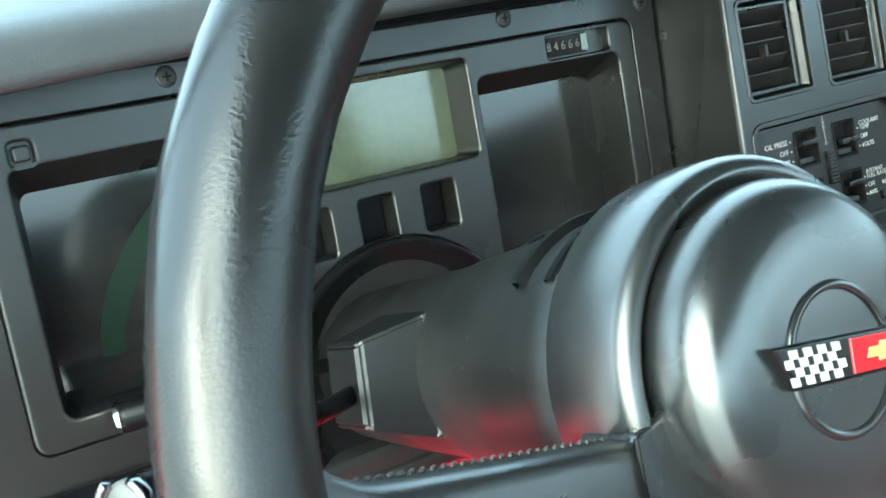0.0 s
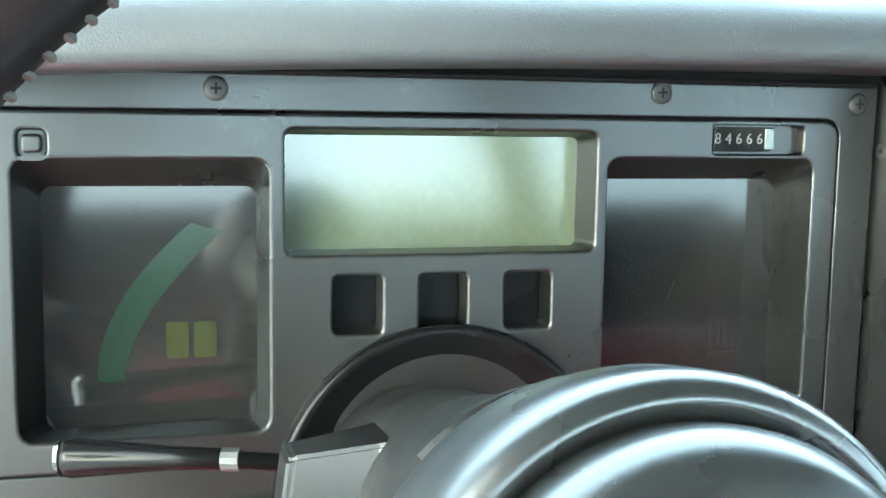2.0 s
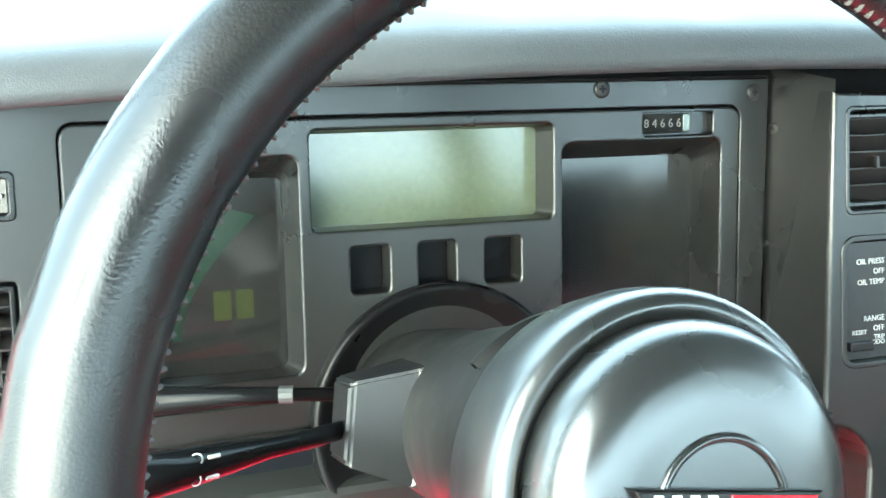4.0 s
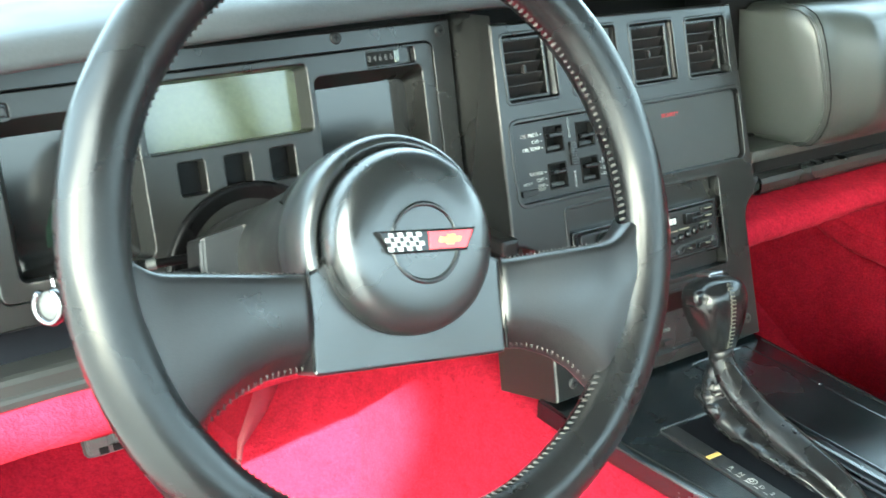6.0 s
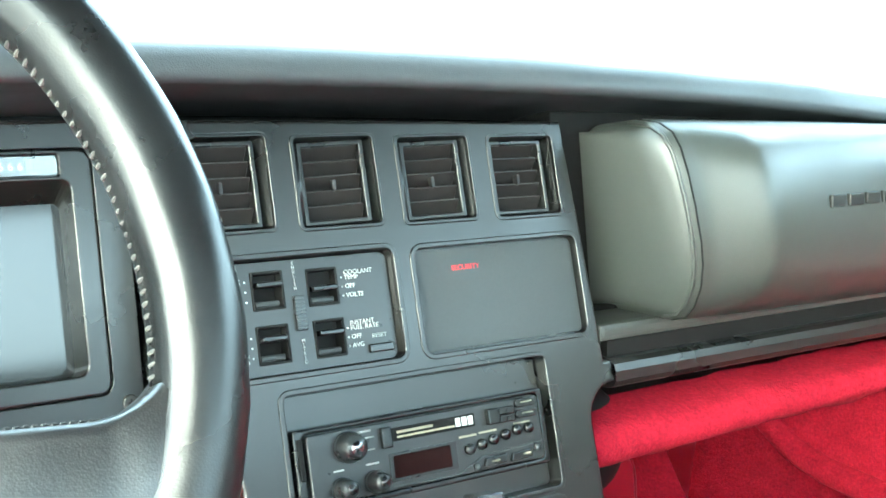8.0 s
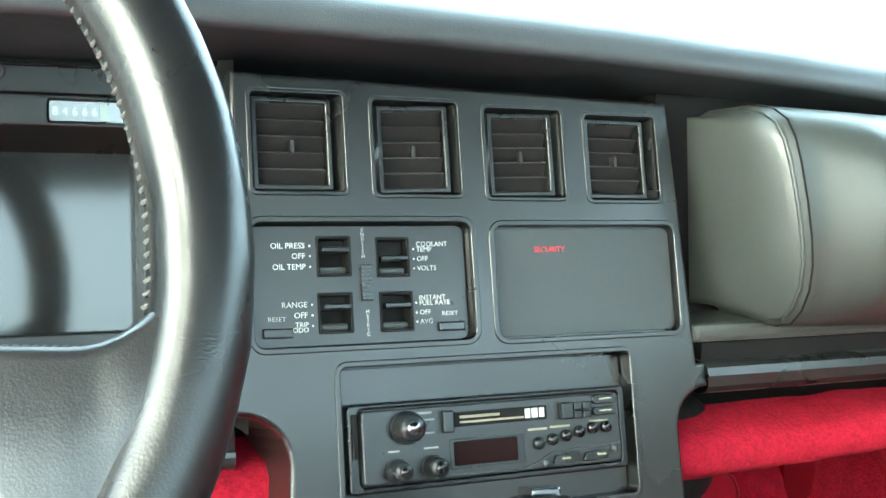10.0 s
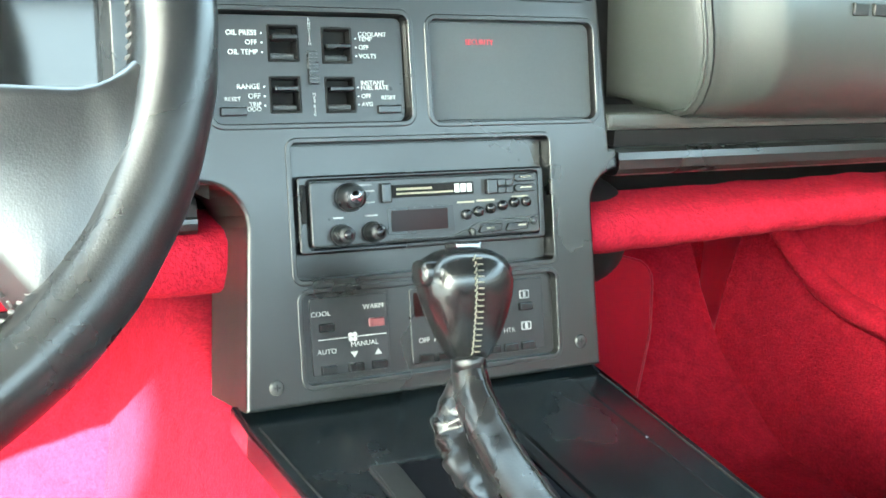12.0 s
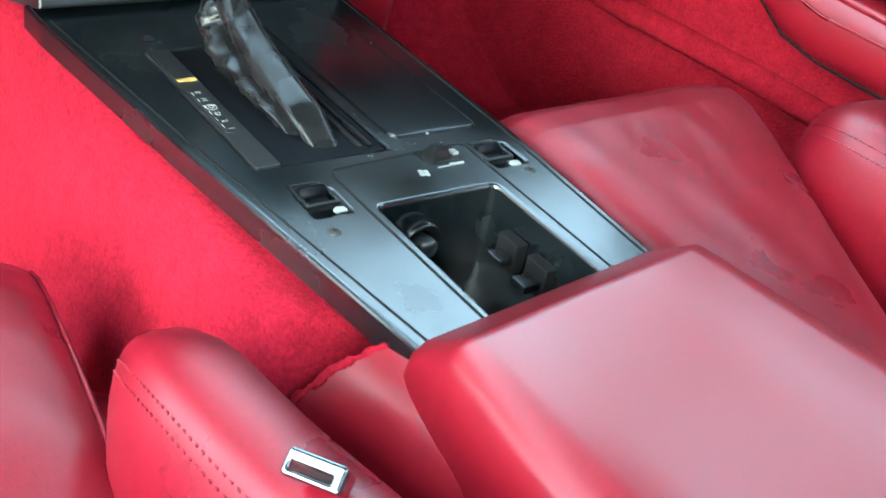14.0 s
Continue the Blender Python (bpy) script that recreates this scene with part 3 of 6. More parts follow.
part("driver_rail_end", block(0.548, 0.5655, 0.452, 0.50, 0.706, 0.7205, 0.003), M_DASH, dash)

part("core", block(-0.06, 0.96, 0.578, 0.60, 0.645, 0.912, 0), M_DEEP, dash)
part("core", block(0.96, 1.45, 0.578, 0.60, 0.645, 0.862, 0), M_DEEP, dash)
# knee panels under the dash, carpeted
for n, x0, x1, yy, zt, zb in (("knee_panel", -0.06, 0.60, 0.497, 0.668, 0.624), ("knee_panel", 0.845, 1.44, 0.474, 0.669, 0.6350)):
    prof = [(yy + 0.05, zt + 0.004), (yy + 0.004, zt), (yy - 0.006, zt - 0.006), (yy - 0.009, (zt + zb) / 2), (yy - 0.004, zb + 0.006), (yy + 0.006, zb), (yy + 0.03, zb - 0.003), (yy + 0.055, zb - 0.001)]
    slope = 1 if x0 > 0 else 0
    rows = []
    for x in np.linspace(x0, x1, 90):
        rows.append([(x, y + 0.0025 * noise.noise(Vector((x * 30, i * 1.7, 0))), z + (0.012 + 0.012 * (i > 3)) * (x - x0) * slope + 0.003 * noise.noise(Vector((x * 24, i * 2.3, 5)))) for i, (y, z) in enumerate(prof)])
    knee = thing(n, pose(0, 0, 0), "red carpeted knee panel under the dashboard", "knee panel", "knee panels")
    part("carpet_face", loft(rows, closed=False, caps=False), M_CARPET, knee, smooth=True)
    rows = [[(x, y, z + 0.024 * (x - x0) * slope) for y, z in ((yy + 0.05, zb + 0.002), (yy + 0.30, zb - 0.006), (1.15, zb - 0.014))] for x in (x0, x1)]
    part("hush_panel", loft(rows, closed=False, caps=False), M_DEEP, knee, "dull black closing panel underneath")

# ---- instrument cluster ----
cl = thing("instrument_cluster", CLUSTER, "black instrument cluster with three unlit digital displays", "instrument cluster")
bm = bmesh.new()
holes = [(rrect(0.156, 0.260, vc(0.747), vc(0.860), 0.006), 0.030, rrect(0.164, 0.2575, vc(0.7445), vc(0.8475), 0.005), False),
         (rrect(0.267, 0.4115, vc(0.8205), vc(0.8725), 0.004), 0.021, rrect(0.268, 0.410, vc(0.8205), vc(0.870), 0.003), False),
         (rrect(0.4175, 0.5255, vc(0.7465), vc(0.861), 0.006), 0.030, rrect(0.4175, 0.5240, vc(0.7445), vc(0.8505), 0.005), False),
         (rrect(0.471, 0.5195, vc(0.8635), vc(0.8765), 0.0025), 0.006, None, True),
         (rrect(0.1585, 0.1695, vc(0.861), vc(0.8712), 0.0025), 0.004, None, True)]
for x in (0.288, 0.3275, 0.368):
    holes.append((rrect(x, x + 0.0225, vc(0.7865), vc(0.8115), 0.0025), 0.016, None, True))
plate(bm, rrect(0.1398, 0.5392, vc(0.7338), vc(0.8792), 0.0078), holes, 0.0004, 0.007, 0.0016)
part("bezel", bm, M_DASH, cl, "satin black bezel with rounded recessed openings")


def screen(name, x0, x1, z0, z1, w, mat, label):
    return part(name, slab(rrect(x0, x1, vc(z0), vc(z1), 0.004), w, 0.002, 0.0005), mat, cl, label)


left = screen("display", 0.160, 0.2595, 0.743, 0.850, -0.0295, M_SCREEN, "smoked speed display with a faint green arc")
screen("display", 0.2665, 0.412, 0.819, 0.872, -0.0205, M_LCD, "grey-green trip display")
right = screen("display", 0.416, 0.5260, 0.743, 0.852, -0.0295, M_SCREEN, "smoked engine display, unlit")
bm = bmesh.new()
inner, outer_ = [], []
for k in range(13):
    s = k / 12
    inner.append(bm.verts.new((0.186 + 0.042 * s ** 1.7, vc(0.764 + 0.068 * s ** 0.85), -0.0292)))
    outer_.append(bm.verts.new((0.198 + 0.048 * s ** 1.5 - 0.004 * s, vc(0.764 + 0.064 * s ** 0.9), -0.0292)))
bridge(bm, inner, outer_, False)
part("speed_arc", bm, M_GREEN, left)
for k in range(3):
    part("segment", slab(rrect(0.2165 + 0.0125 * k, 0.2265 + 0.0125 * k, vc(0.773), vc(0.789), 0.001), -0.0291, 0.0004, 0.0001), M_OLIVE if k < 2 else M_SCREEN, left)
for k in range(2):
    u0 = 0.4905 + 0.0085 * k
    for du, dv, w_, h_ in ((0.0008, 0.0, 0.0042, 0.0010), (0.0008, 0.0056, 0.0042, 0.0010), (0.0008, 0.0112, 0.0042, 0.0010), (0.0, 0.0008, 0.0010, 0.0048), (0.0048, 0.0008, 0.0010, 0.0048), (0.0, 0.0064, 0.0010, 0.0048), (0.0048, 0.0064, 0.0010, 0.0048)):
        part("segment", block(u0 + du, u0 + du + w_, vc(0.768) + dv, vc(0.768) + dv + h_, -0.0296, -0.0291, 0), M_SEGMENT, right)
part("segment", block(0.4905, 0.5060, vc(0.7625), vc(0.7650), -0.0296, -0.0291, 0), M_SEGMENT, right)
bm = bmesh.new()
arc_a = [bm.verts.new((0.492 + 0.027 * math.cos(a), vc(0.785) + 0.030 * math.sin(a), -0.0292)) for a in np.linspace(0.5, 2.9, 14)]
arc_b = [bm.verts.new((0.492 + 0.015 * math.cos(a), vc(0.785) + 0.017 * math.sin(a), -0.0292)) for a in np.linspace(0.5, 2.9, 14)]
bridge(bm, arc_a, arc_b, False)
part("gauge_arc", bm, M_ARC, right)
for x in (0.292, 0.3315, 0.372):
    part("warning_lamp", slab(rrect(x - 0.0038, x + 0.0182, vc(0.7869), vc(0.8111), 0.002), -0.0140, 0.001, 0.0004), M_STALK, cl)
odo = part("odometer", slab(rrect(0.4715, 0.5045, vc(0.8645), vc(0.8757), 0.001), -0.0035, 0.002, 0.0005), M_DEEP, cl)
for k, d in enumerate("84666"):
    lines(d, 0.0070, M_DIM, odo, 0.4735 + 0.0056 * k, vc(0.8702), -0.0032, name="digit")
pane = part("odometer_window", slab(rrect(0.4718, 0.5188, vc(0.8642), vc(0.8758), 0.002), 0.0, 0.0012, 0.0003), M_COVER, cl)
pane.visible_shadow = False
pane.matrix_local = Matrix.Translation((0, vc(0.870), 0)) @ Matrix.Rotation(radians(5.2), 4, "X") @ Matrix.Translation((0, -vc(0.870), 0))
part("digit_wheel", slab(rrect(0.5005, 0.5055, vc(0.8655), vc(0.8752), 0.0006), -0.0030, 0.001, 0.0003), M_LCD, odo)
part("reset_button", slab(rrect(0.160, 0.168, vc(0.8625), vc(0.8697), 0.002), 0.0014, 0.005, 0.0012), M_DASH, cl)

for x, z in ((0.238, 0.8885), (0.443, 0.8905), (0.549, 0.887), (0.549, 0.727)):
    screw(CLUSTER @ pose(x, vc(z), 0.0002))
screw(frame_of((0.5645, 0.542, 0.866), (0.2, -1, 0), (0, 0.2, 1)), 0.003)

fog = thing("fog_lamp_switch", CLUSTER, "black rocker switch with a white fog lamp symbol", "switch")
bm = bmesh.new()
plate(bm, rrect(0.0815, 0.1185, vc(0.835), vc(0.8585), 0.003), [(rrect(0.085, 0.115, vc(0.8385), vc(0.855), 0.002), 0.006, None, False)], 0.0016, 0.003, 0.001)
part("surround", bm, M_TRIM, fog)
bm = bmesh.new()
rows = [[(0.0855 + 0.029 * t, vc(z), -0.001 - 0.004 * math.sin(math.pi * t) + 0.002 * (1 - t)) for t in np.linspace(0, 1, 9)] for z in (0.839, 0.8545)]
loft(rows, False, False, bm)
rk = part("rocker", bm, M_TRIM, fog, smooth=True)
for k in range(3):
    part("symbol_stroke", tube([(0.0930, vc(0.8435 + 0.0026 * k), -0.0012), (0.0955, vc(0.8445 + 0.0026 * k), -0.0014)], 0.0003, 5), M_WHITE, rk)
part("symbol_lamp", tube([(0.0968 + 0.0022 * math.cos(a), vc(0.8466) + 0.0030 * math.sin(a), -0.0014) for a in np.linspace(-1.57, 1.57, 8)] + [(0.0968, vc(0.8436), -0.0014)], 0.0003, 5), M_WHITE, rk)
part("indicator", lathe([(0.001, -0.003), (0.001, 0.0005), (0.0002, 0.0008)], 10, (0.1115, vc(0.8468))), M_WHITE, fog)


def vent(m, w, h, slats, uprights, tilt, name_label, group, edge=M_TRIM):
    """A louvred air outlet of width w and height h, centred on m."""
    t = thing("air_vent", m, name_label, "air vent", group)
    bm = bmesh.new()
    plate(bm, rrect(-w / 2, w / 2, -h / 2, h / 2, 0.0015), [(rrect(-w / 2 + 0.003, w / 2 - 0.003, -h / 2 + 0.003, h / 2 - 0.003, 0.001), 0.02, None, True)], 0, 0.02, 0.0009)
    part("frame", bm, edge, t)
    for k in range(slats):
        v = -h / 2 + 0.003 + (h - 0.006) * (k + 0.5) / slats
        s = block(-w / 2 + 0.003, w / 2 - 0.003, -0.0007, 0.0007, -0.0068, 0.0068, 0.0004, 1)
        bmesh.ops.transform(s, matrix=Matrix.Translation((0, v, -0.008)) @ Matrix.Rotation(radians(tilt), 4, "X"), verts=s.verts)
        part("slat", s, M_SLAT, t)
    for k in range(uprights):
        u = -w / 2 + 0.003 + (w - 0.006) * (k + 0.5) / uprights
        part("upright", block(u - 0.0006, u + 0.0006, -h / 2 + 0.003, h / 2 - 0.003, -0.019, -0.012 if group == "centre vents" else -0.006, 0), M_SLAT, t)
    part("thumb_tab", block(-0.0012, 0.0012, -0.0052, 0.0020, -0.006, -0.0005, 0.0006), M_SLAT, t)
    return t


vent(CLUSTER @ pose(0.0645, vc(0.770), -0.001), 0.101, 0.070, 6, 7, 18, "square black side air vent with a fine grid", "side vent")

# ---- centre stack ----
st = thing("centre_stack", STACK, "black moulded centre stack with rounded openings", "centre stack")
arch_l = [(0.5655 + 0.0285 * math.cos(a), 0.680 + 0.0285 * math.sin(a)) for a in np.linspace(math.pi / 2, 0, 7)]
arch_r = [(0.8765 - 0.0255 * math.cos(a), 0.6805 + 0.0255 * math.sin(a)) for a in np.linspace(0, math.pi / 2, 7)]
outline = [(0.586, 0.563), (0.8525, 0.563)] + arch_r[0:] + [(0.8765, 0.7215), (0.869, 0.7215), (0.8615, 0.8955), (0.569, 0.9015), (0.5625, 0.7205), (0.5535, 0.7205), (0.5535, 0.7085)] + arch_l
outline = [(x, vs(z)) for x, z in outline]
VENTS = [(0.5795, 0.6340), (0.6522, 0.7070), (0.7252, 0.7790), (0.7968, 0.8500)]
VENT_Z = [(0.8330 - 0.0012 * i, 0.8900 - 0.0018 * i) for i in range(4)]
holes = [(rrect(a, b, vs(z0), vs(z1), 0.003), 0.011, rrect(a + 0.0020, b - (0.0046 if b < 0.84 else 0.0028), vs(z0) + 0.0018, vs(z1) - 0.0015, 0.002), False) for (a, b), (z0, z1) in zip(VENTS, VENT_Z)]
holes.append((rrect(0.5770, 0.7110, vs(0.7445), vs(0.8150), 0.006), 0.020, rrect(0.5780, 0.7050, vs(0.7450), vs(0.8130), 0.005), False))
holes.append((rrect(0.7265, 0.858, vs(0.7435), vs(0.8125), 0.006), 0.006, None, True))
holes.append((rrect(0.6245, 0.8165, vs(0.6435), vs(0.7315), 0.004), 0.013, None, True))
holes.append((rrect(0.6265, 0.8165, vs(0.5755), vs(0.6345), 0.005), 0.006, None, True))
bm = bmesh.new()
plate(bm, outline, holes, 0, 0.085, 0.0028)
part("faceplate", bm, M_DASH, st)
OPENINGS = [(0.5770, 0.7110, 0.7445, 0.8150, 0.006), (0.7265, 0.858, 0.7435, 0.8125, 0.006), (0.6245, 0.8165, 0.6435, 0.7315, 0.004), (0.6265, 0.8165, 0.5755, 0.6345, 0.005)]
for a, b, z0, z1, r in OPENINGS:
    bm = bmesh.new()
    plate(bm, rrect(a - 0.0036, b + 0.0036, vs(z0) - 0.0036, vs(z1) + 0.0036, r + 0.0036), [(rrect(a, b, vs(z0), vs(z1), r), 0.004, None, False)], 0.0009, 0.0012, 0.0008)
    part("opening_rim", bm, M_DASH, st)
for (a, b), (z0, z1) in zip(VENTS, VENT_Z):
    bm = bmesh.new()
    plate(bm, rrect(a - 0.0026, b + 0.0022, vs(z0) - 0.0024, vs(z1) + 0.0022, 0.0045), [(rrect(a, b, vs(z0), vs(z1), 0.003), 0.003, None, False)], 0.0007, 0.0010, 0.0006)
    part("opening_rim", bm, M_DASH, st)
for x, z in ((0.606, 0.577), (0.8355, 0.582)):
    screw(STACK @ pose(x, vs(z), 0.0002), 0.004)

for i, ((a, b), (z0, z1)) in enumerate(zip(VENTS, VENT_Z)):
    aim = (0, -9, -7, 1)[i]
    w_, h_ = b - a - 0.0075 - 0.0035 * (aim < -5), vs(z1) - vs(z0) - 0.0030
    v_ = vent(STACK @ pose((a + b) / 2 - 0.0022 + 0.0018 * (aim < -5), (vs(z0) + vs(z1)) / 2, -0.0045, 0, aim, 0), w_, h_, 5, 0, -48, "black louvred air vent in the centre stack" + (", swung aside" if aim < -5 else ""), "centre vents", M_DASH)
    if aim < -5:
        part("barrel_side", tube([(-w_ / 2 - 0.0016, -h_ / 2 + 0.0004, -0.0022), (-w_ / 2 - 0.0016, h_ / 2 - 0.0004, -0.0022)], 0.0030, 14), M_DASH, v_, "rounded side of the swung barrel", smooth=True)

# trip computer switch panel
sp = thing("switch_panel", STACK @ pose(0, 0, -0.0062), "black trip computer panel with white legends and four rockers", "switch panel")
ROCKERS = ((0.6262, 0.796, 1), (0.6625, 0.795, 0), (0.6258, 0.7632, 1), (0.6632, 0.7628, 1))
bm = bmesh.new()
plate(bm, rrect(0.5765, 0.7090, vs(0.7448), vs(0.8137), 0.0055), [(rrect(x - 0.0090, x + 0.0090, vs(z) - 0.0102, vs(z) + 0.0102, 0.0006), 0.010, None, False) for x, z, lev in ROCKERS], 0, 0.004, 0.0004)
part("backplate", bm, M_RADIO, sp)
TXT = 0.0046
for x, z, lev in ROCKERS:
    bm = bmesh.new()
    plate(bm, rrect(x - 0.0105, x + 0.0105, vs(z) - 0.0118, vs(z) + 0.0118, 0.001), [(rrect(x - 0.0088, x + 0.0088, vs(z) - 0.0100, vs(z) + 0.0100, 0.0006), 0.012, None, True)], 0.0010, 0.0125, 0.0005)
    sw = part("rocker_switch", bm, M_DEEP, sp)
    up = 0.0035 if lev else -0.0010
    part("lever", block(x - 0.0082, x + 0.0082, vs(z) + up - 0.0016, vs(z) + up + 0.0016, -0.006, 0.0050, 0.0008), M_TRIM, sw)
    part("upper_face", block(x - 0.0082, x + 0.0082, vs(z) + up + 0.0020, vs(z) + 0.0098, -0.009, -0.0055, 0.0006), M_DEEP, sw)
    part("lower_face", block(x - 0.0082, x + 0.0082, vs(z) - 0.0098, vs(z) - 0.0060, -0.009, -0.0022, 0.0012), M_PANEL, sw)
sl = part("units_slider", block(0.6416, 0.6484, vs(0.7695), vs(0.7910), -0.001, 0.003, 0.0006), M_TRIM, sp)
for k in range(9):
    part("ridge", block(0.6420, 0.6480, vs(0.7705 + 0.0023 * k), vs(0.7716 + 0.0023 * k), 0.003, 0.0036, 0), M_DASH, sl)
for x in (0.5912, 0.6970):
    part("reset_key", block(x - 0.0085, x + 0.0085, vs(0.7528) - 0.0028, vs(0.7528) + 0.0028, -0.001, 0.0032, 0.001), M_TRIM, sp)
    lines("RESET", 0.0036, M_WHITE, sp, x, vs(0.7606), 0.0006, align="CENTER", wide=1.1)
for s, z in (("OIL PRESS", 0.8022), ("OFF", 0.7962), ("OIL TEMP", 0.7901), ("RANGE", 0.7684), ("OFF", 0.7624)):
    lines(s, TXT, M_WHITE, sp, 0.6092, vs(z), 0.0006, align="RIGHT", wide=1.0)
lines("TRIP\nODO", 0.0040, M_WHITE, sp, 0.6095, vs(0.7556), 0.0006, align="RIGHT", wide=1.0)
for s, z in (("COOLANT\nTEMP", 0.8008), ("OFF", 0.7937), ("VOLTS", 0.7880), ("INSTANT\nFUEL RATE", 0.7688), ("OFF", 0.7617), ("AVG", 0.7563)):
    lines(s, TXT * 0.9, M_WHITE, sp, 0.6775, vs(z), 0.0006, wide=1.0)
for k, ch in enumerate("ENGLISH"):
    lines(ch, 0.0030, M_WHITE, sp, 0.6440, vs(0.8112 - 0.0026 * k), 0.0006, align="CENTER", name="letter")
for k, ch in enumerate("METRIC"):
    lines(ch, 0.0030, M_WHITE, sp, 0.6450, vs(0.7632 - 0.0026 * k), 0.0006, align="CENTER", name="letter")
for x, zs in ((0.6120, (0.8022, 0.7962, 0.7901, 0.7684, 0.7624, 0.7564)), (0.6757, (0.7995, 0.7937, 0.7880, 0.7675, 0.7617, 0.7563))):
    for z in zs:
        part("dot", lathe([(0.0006, 0.0002), (0.0006, 0.0007)], 8, (x, vs(z))), M_WHITE, sp)

# plain cover beside it
bp = thing("blank_cover", STACK @ pose(0, 0, -0.0055), "plain grey matt cover panel in the centre stack", "cover panel")
part("cover", slab(rrect(0.7275, 0.857, vs(0.7445), vs(0.8115), 0.005), 0.001, 0.001, 0.0006), M_PANEL, bp)

# Indicator lamp shown lit; its glow is put into the red colour.
lines("SECURITY", 0.0050, M_LAMP_RED, bp, 0.7560, vs(0.798), 0.0012)

# radio in its opening
rd = thing("car_radio", STACK @ pose(0, 0, -0.0125), "black cassette radio with chrome knobs", "car radio")
part("mounting_plate", slab(rrect(0.6255, 0.8155, vs(0.6445), vs(0.7305), 0.003), 0.001, 0.001, 0.0004), M_DASH, rd)
bm = bmesh.new()
plate(bm, rrect(0.6275, 0.8115, vs(0.6595), vs(0.7105), 0.003), [(rrect(0.634, 0.806, vs(0.6635), vs(0.7070), 0.003), 0.004, None, True)], 0.012, 0.011, 0.0015)
part("trim_ring", bm, M_TRIM, rd)
part("face", slab(rrect(0.6350, 0.8050, vs(0.6640), vs(0.7065), 0.003), 0.0145, 0.006, 0.0012), M_RADIO, rd)
FW = 0.0145
for x, z, r in ((0.6615, 0.6955, 0.0095), (0.6545, 0.6715, 0.0068), (0.6765, 0.6720, 0.0068)):
    k = part("knob", lathe([(r, FW), (r, FW + 0.004), (r * 0.85, FW + 0.0075), (r * 0.80, FW + 0.012), (r * 0.6, FW + 0.0135), (0.0003, FW + 0.0138)], 28, (x, vs(z))), M_RADIO, rd, smooth=True)
    part("knob_cap", lathe([(r * 0.50, FW + 0.0130), (r * 0.4, FW + 0.0143), (0.0003, FW + 0.0147)], 24, (x, vs(z))), M_NICKEL if r > 0.008 else M_KNOB, k, smooth=True)
part("cassette_door", slab(rrect(0.690, 0.7530, vs(0.6935), vs(0.7020), 0.001), FW + 0.001, 0.001, 0.0004), M_DEEP, rd)
part("eject_key", block(0.6835, 0.6905, vs(0.6905), vs(0.7035), FW, FW + 0.004, 0.001), M_TRIM, rd)
bars([(0.6950, vs(0.6990), 0.026, 0.0016), (0.6950, vs(0.6960), 0.042, 0.0012)], M_RADIOPRINT, rd, FW + 0.0016)
bars([(0.7380, vs(0.6980), 0.0035, 0.0055), (0.7425, vs(0.6980), 0.0040, 0.0055), (0.7475, vs(0.6980), 0.0035, 0.0055)], M_WHITE, rd, FW + 0.0017)
dw = part("display_window", slab(rrect(0.6880, 0.7370, vs(0.6690), vs(0.6865), 0.001), FW + 0.0006, 0.0006, 0.0002), M_TRIM, rd)
part("display_glass", slab(rrect(0.6905, 0.7320, vs(0.6710), vs(0.6850), 0.0008), FW + 0.0012, 0.0006, 0.0002), M_LENS, dw)
for k in range(6):
    part("preset_key", lathe([(0.0037, FW), (0.0037, FW + 0.002), (0.0028, FW + 0.0032), (0.0003, FW + 0.0034)], 16, (0.7465 + 0.0095 * k, vs(0.6795 + 0.0016 * min(k, 4)))), M_TRIM, rd, smooth=True)
bars([(0.7400, vs(0.6880), 0.013, 0.0013), (0.7550, vs(0.6885), 0.014, 0.0013), (0.7830, vs(0.6900), 0.013, 0.0010)], M_RADIOPRINT, rd, FW + 0.0003)
part("band_key", block(0.7615, 0.7700, vs(0.6925), vs(0.7030), FW, FW + 0.005, 0.001), M_TRIM, rd)
for i in range(2):
    for j in range(2):
        part("band_key", block(0.7705 + 0.0062 * i, 0.7762 + 0.0062 * i, vs(0.6925 + 0.0053 * j), vs(0.6973 + 0.0053 * j), FW, FW + 0.0045, 0.0007), M_TRIM, rd)
for k in range(2):
    part("function_key", slab(rrect(0.7850, 0.8020, vs(0.6930 + 0.0072 * k), vs(0.6985 + 0.0072 * k), 0.0025), FW + 0.002, 0.002, 0.0007), M_TRIM, rd)
bars([(0.789, vs(0.6962), 0.009, 0.0009), (0.789, vs(0.7034), 0.009, 0.0009), (0.7605, vs(0.6692), 0.006, 0.0012), (0.7855, vs(0.6698), 0.006, 0.0012)], M_RADIOPRINT, rd, FW + 0.0032)
for x in (0.7555, 0.7765):
    part("seek_key", slab(fillet([(x - 0.001, vs(0.6660)), (x + 0.017, vs(0.6668)), (x + 0.0185, vs(0.6725)), (x + 0.002, vs(0.6715))], 0.0015), FW + 0.0024, 0.0024, 0.0008), M_TRIM, rd)
for x, z in ((0.7505, 0.6672), (0.7990, 0.6720)):
    part("round_key", lathe([(0.0026, FW), (0.0026, FW + 0.0018), (0.0003, FW + 0.0026)], 14, (x, vs(z))), M_PANEL, rd, smooth=True)
part("contour_strip", tube([(0.6890, vs(0.6660), FW), (0.7350, vs(0.6650), FW + 0.0005), (0.7460, vs(0.6690), FW + 0.0008), (0.7560, vs(0.6735), FW + 0.0008), (0.8040, vs(0.6755), FW + 0.0005)], 0.0006, 6), M_PANEL, rd)
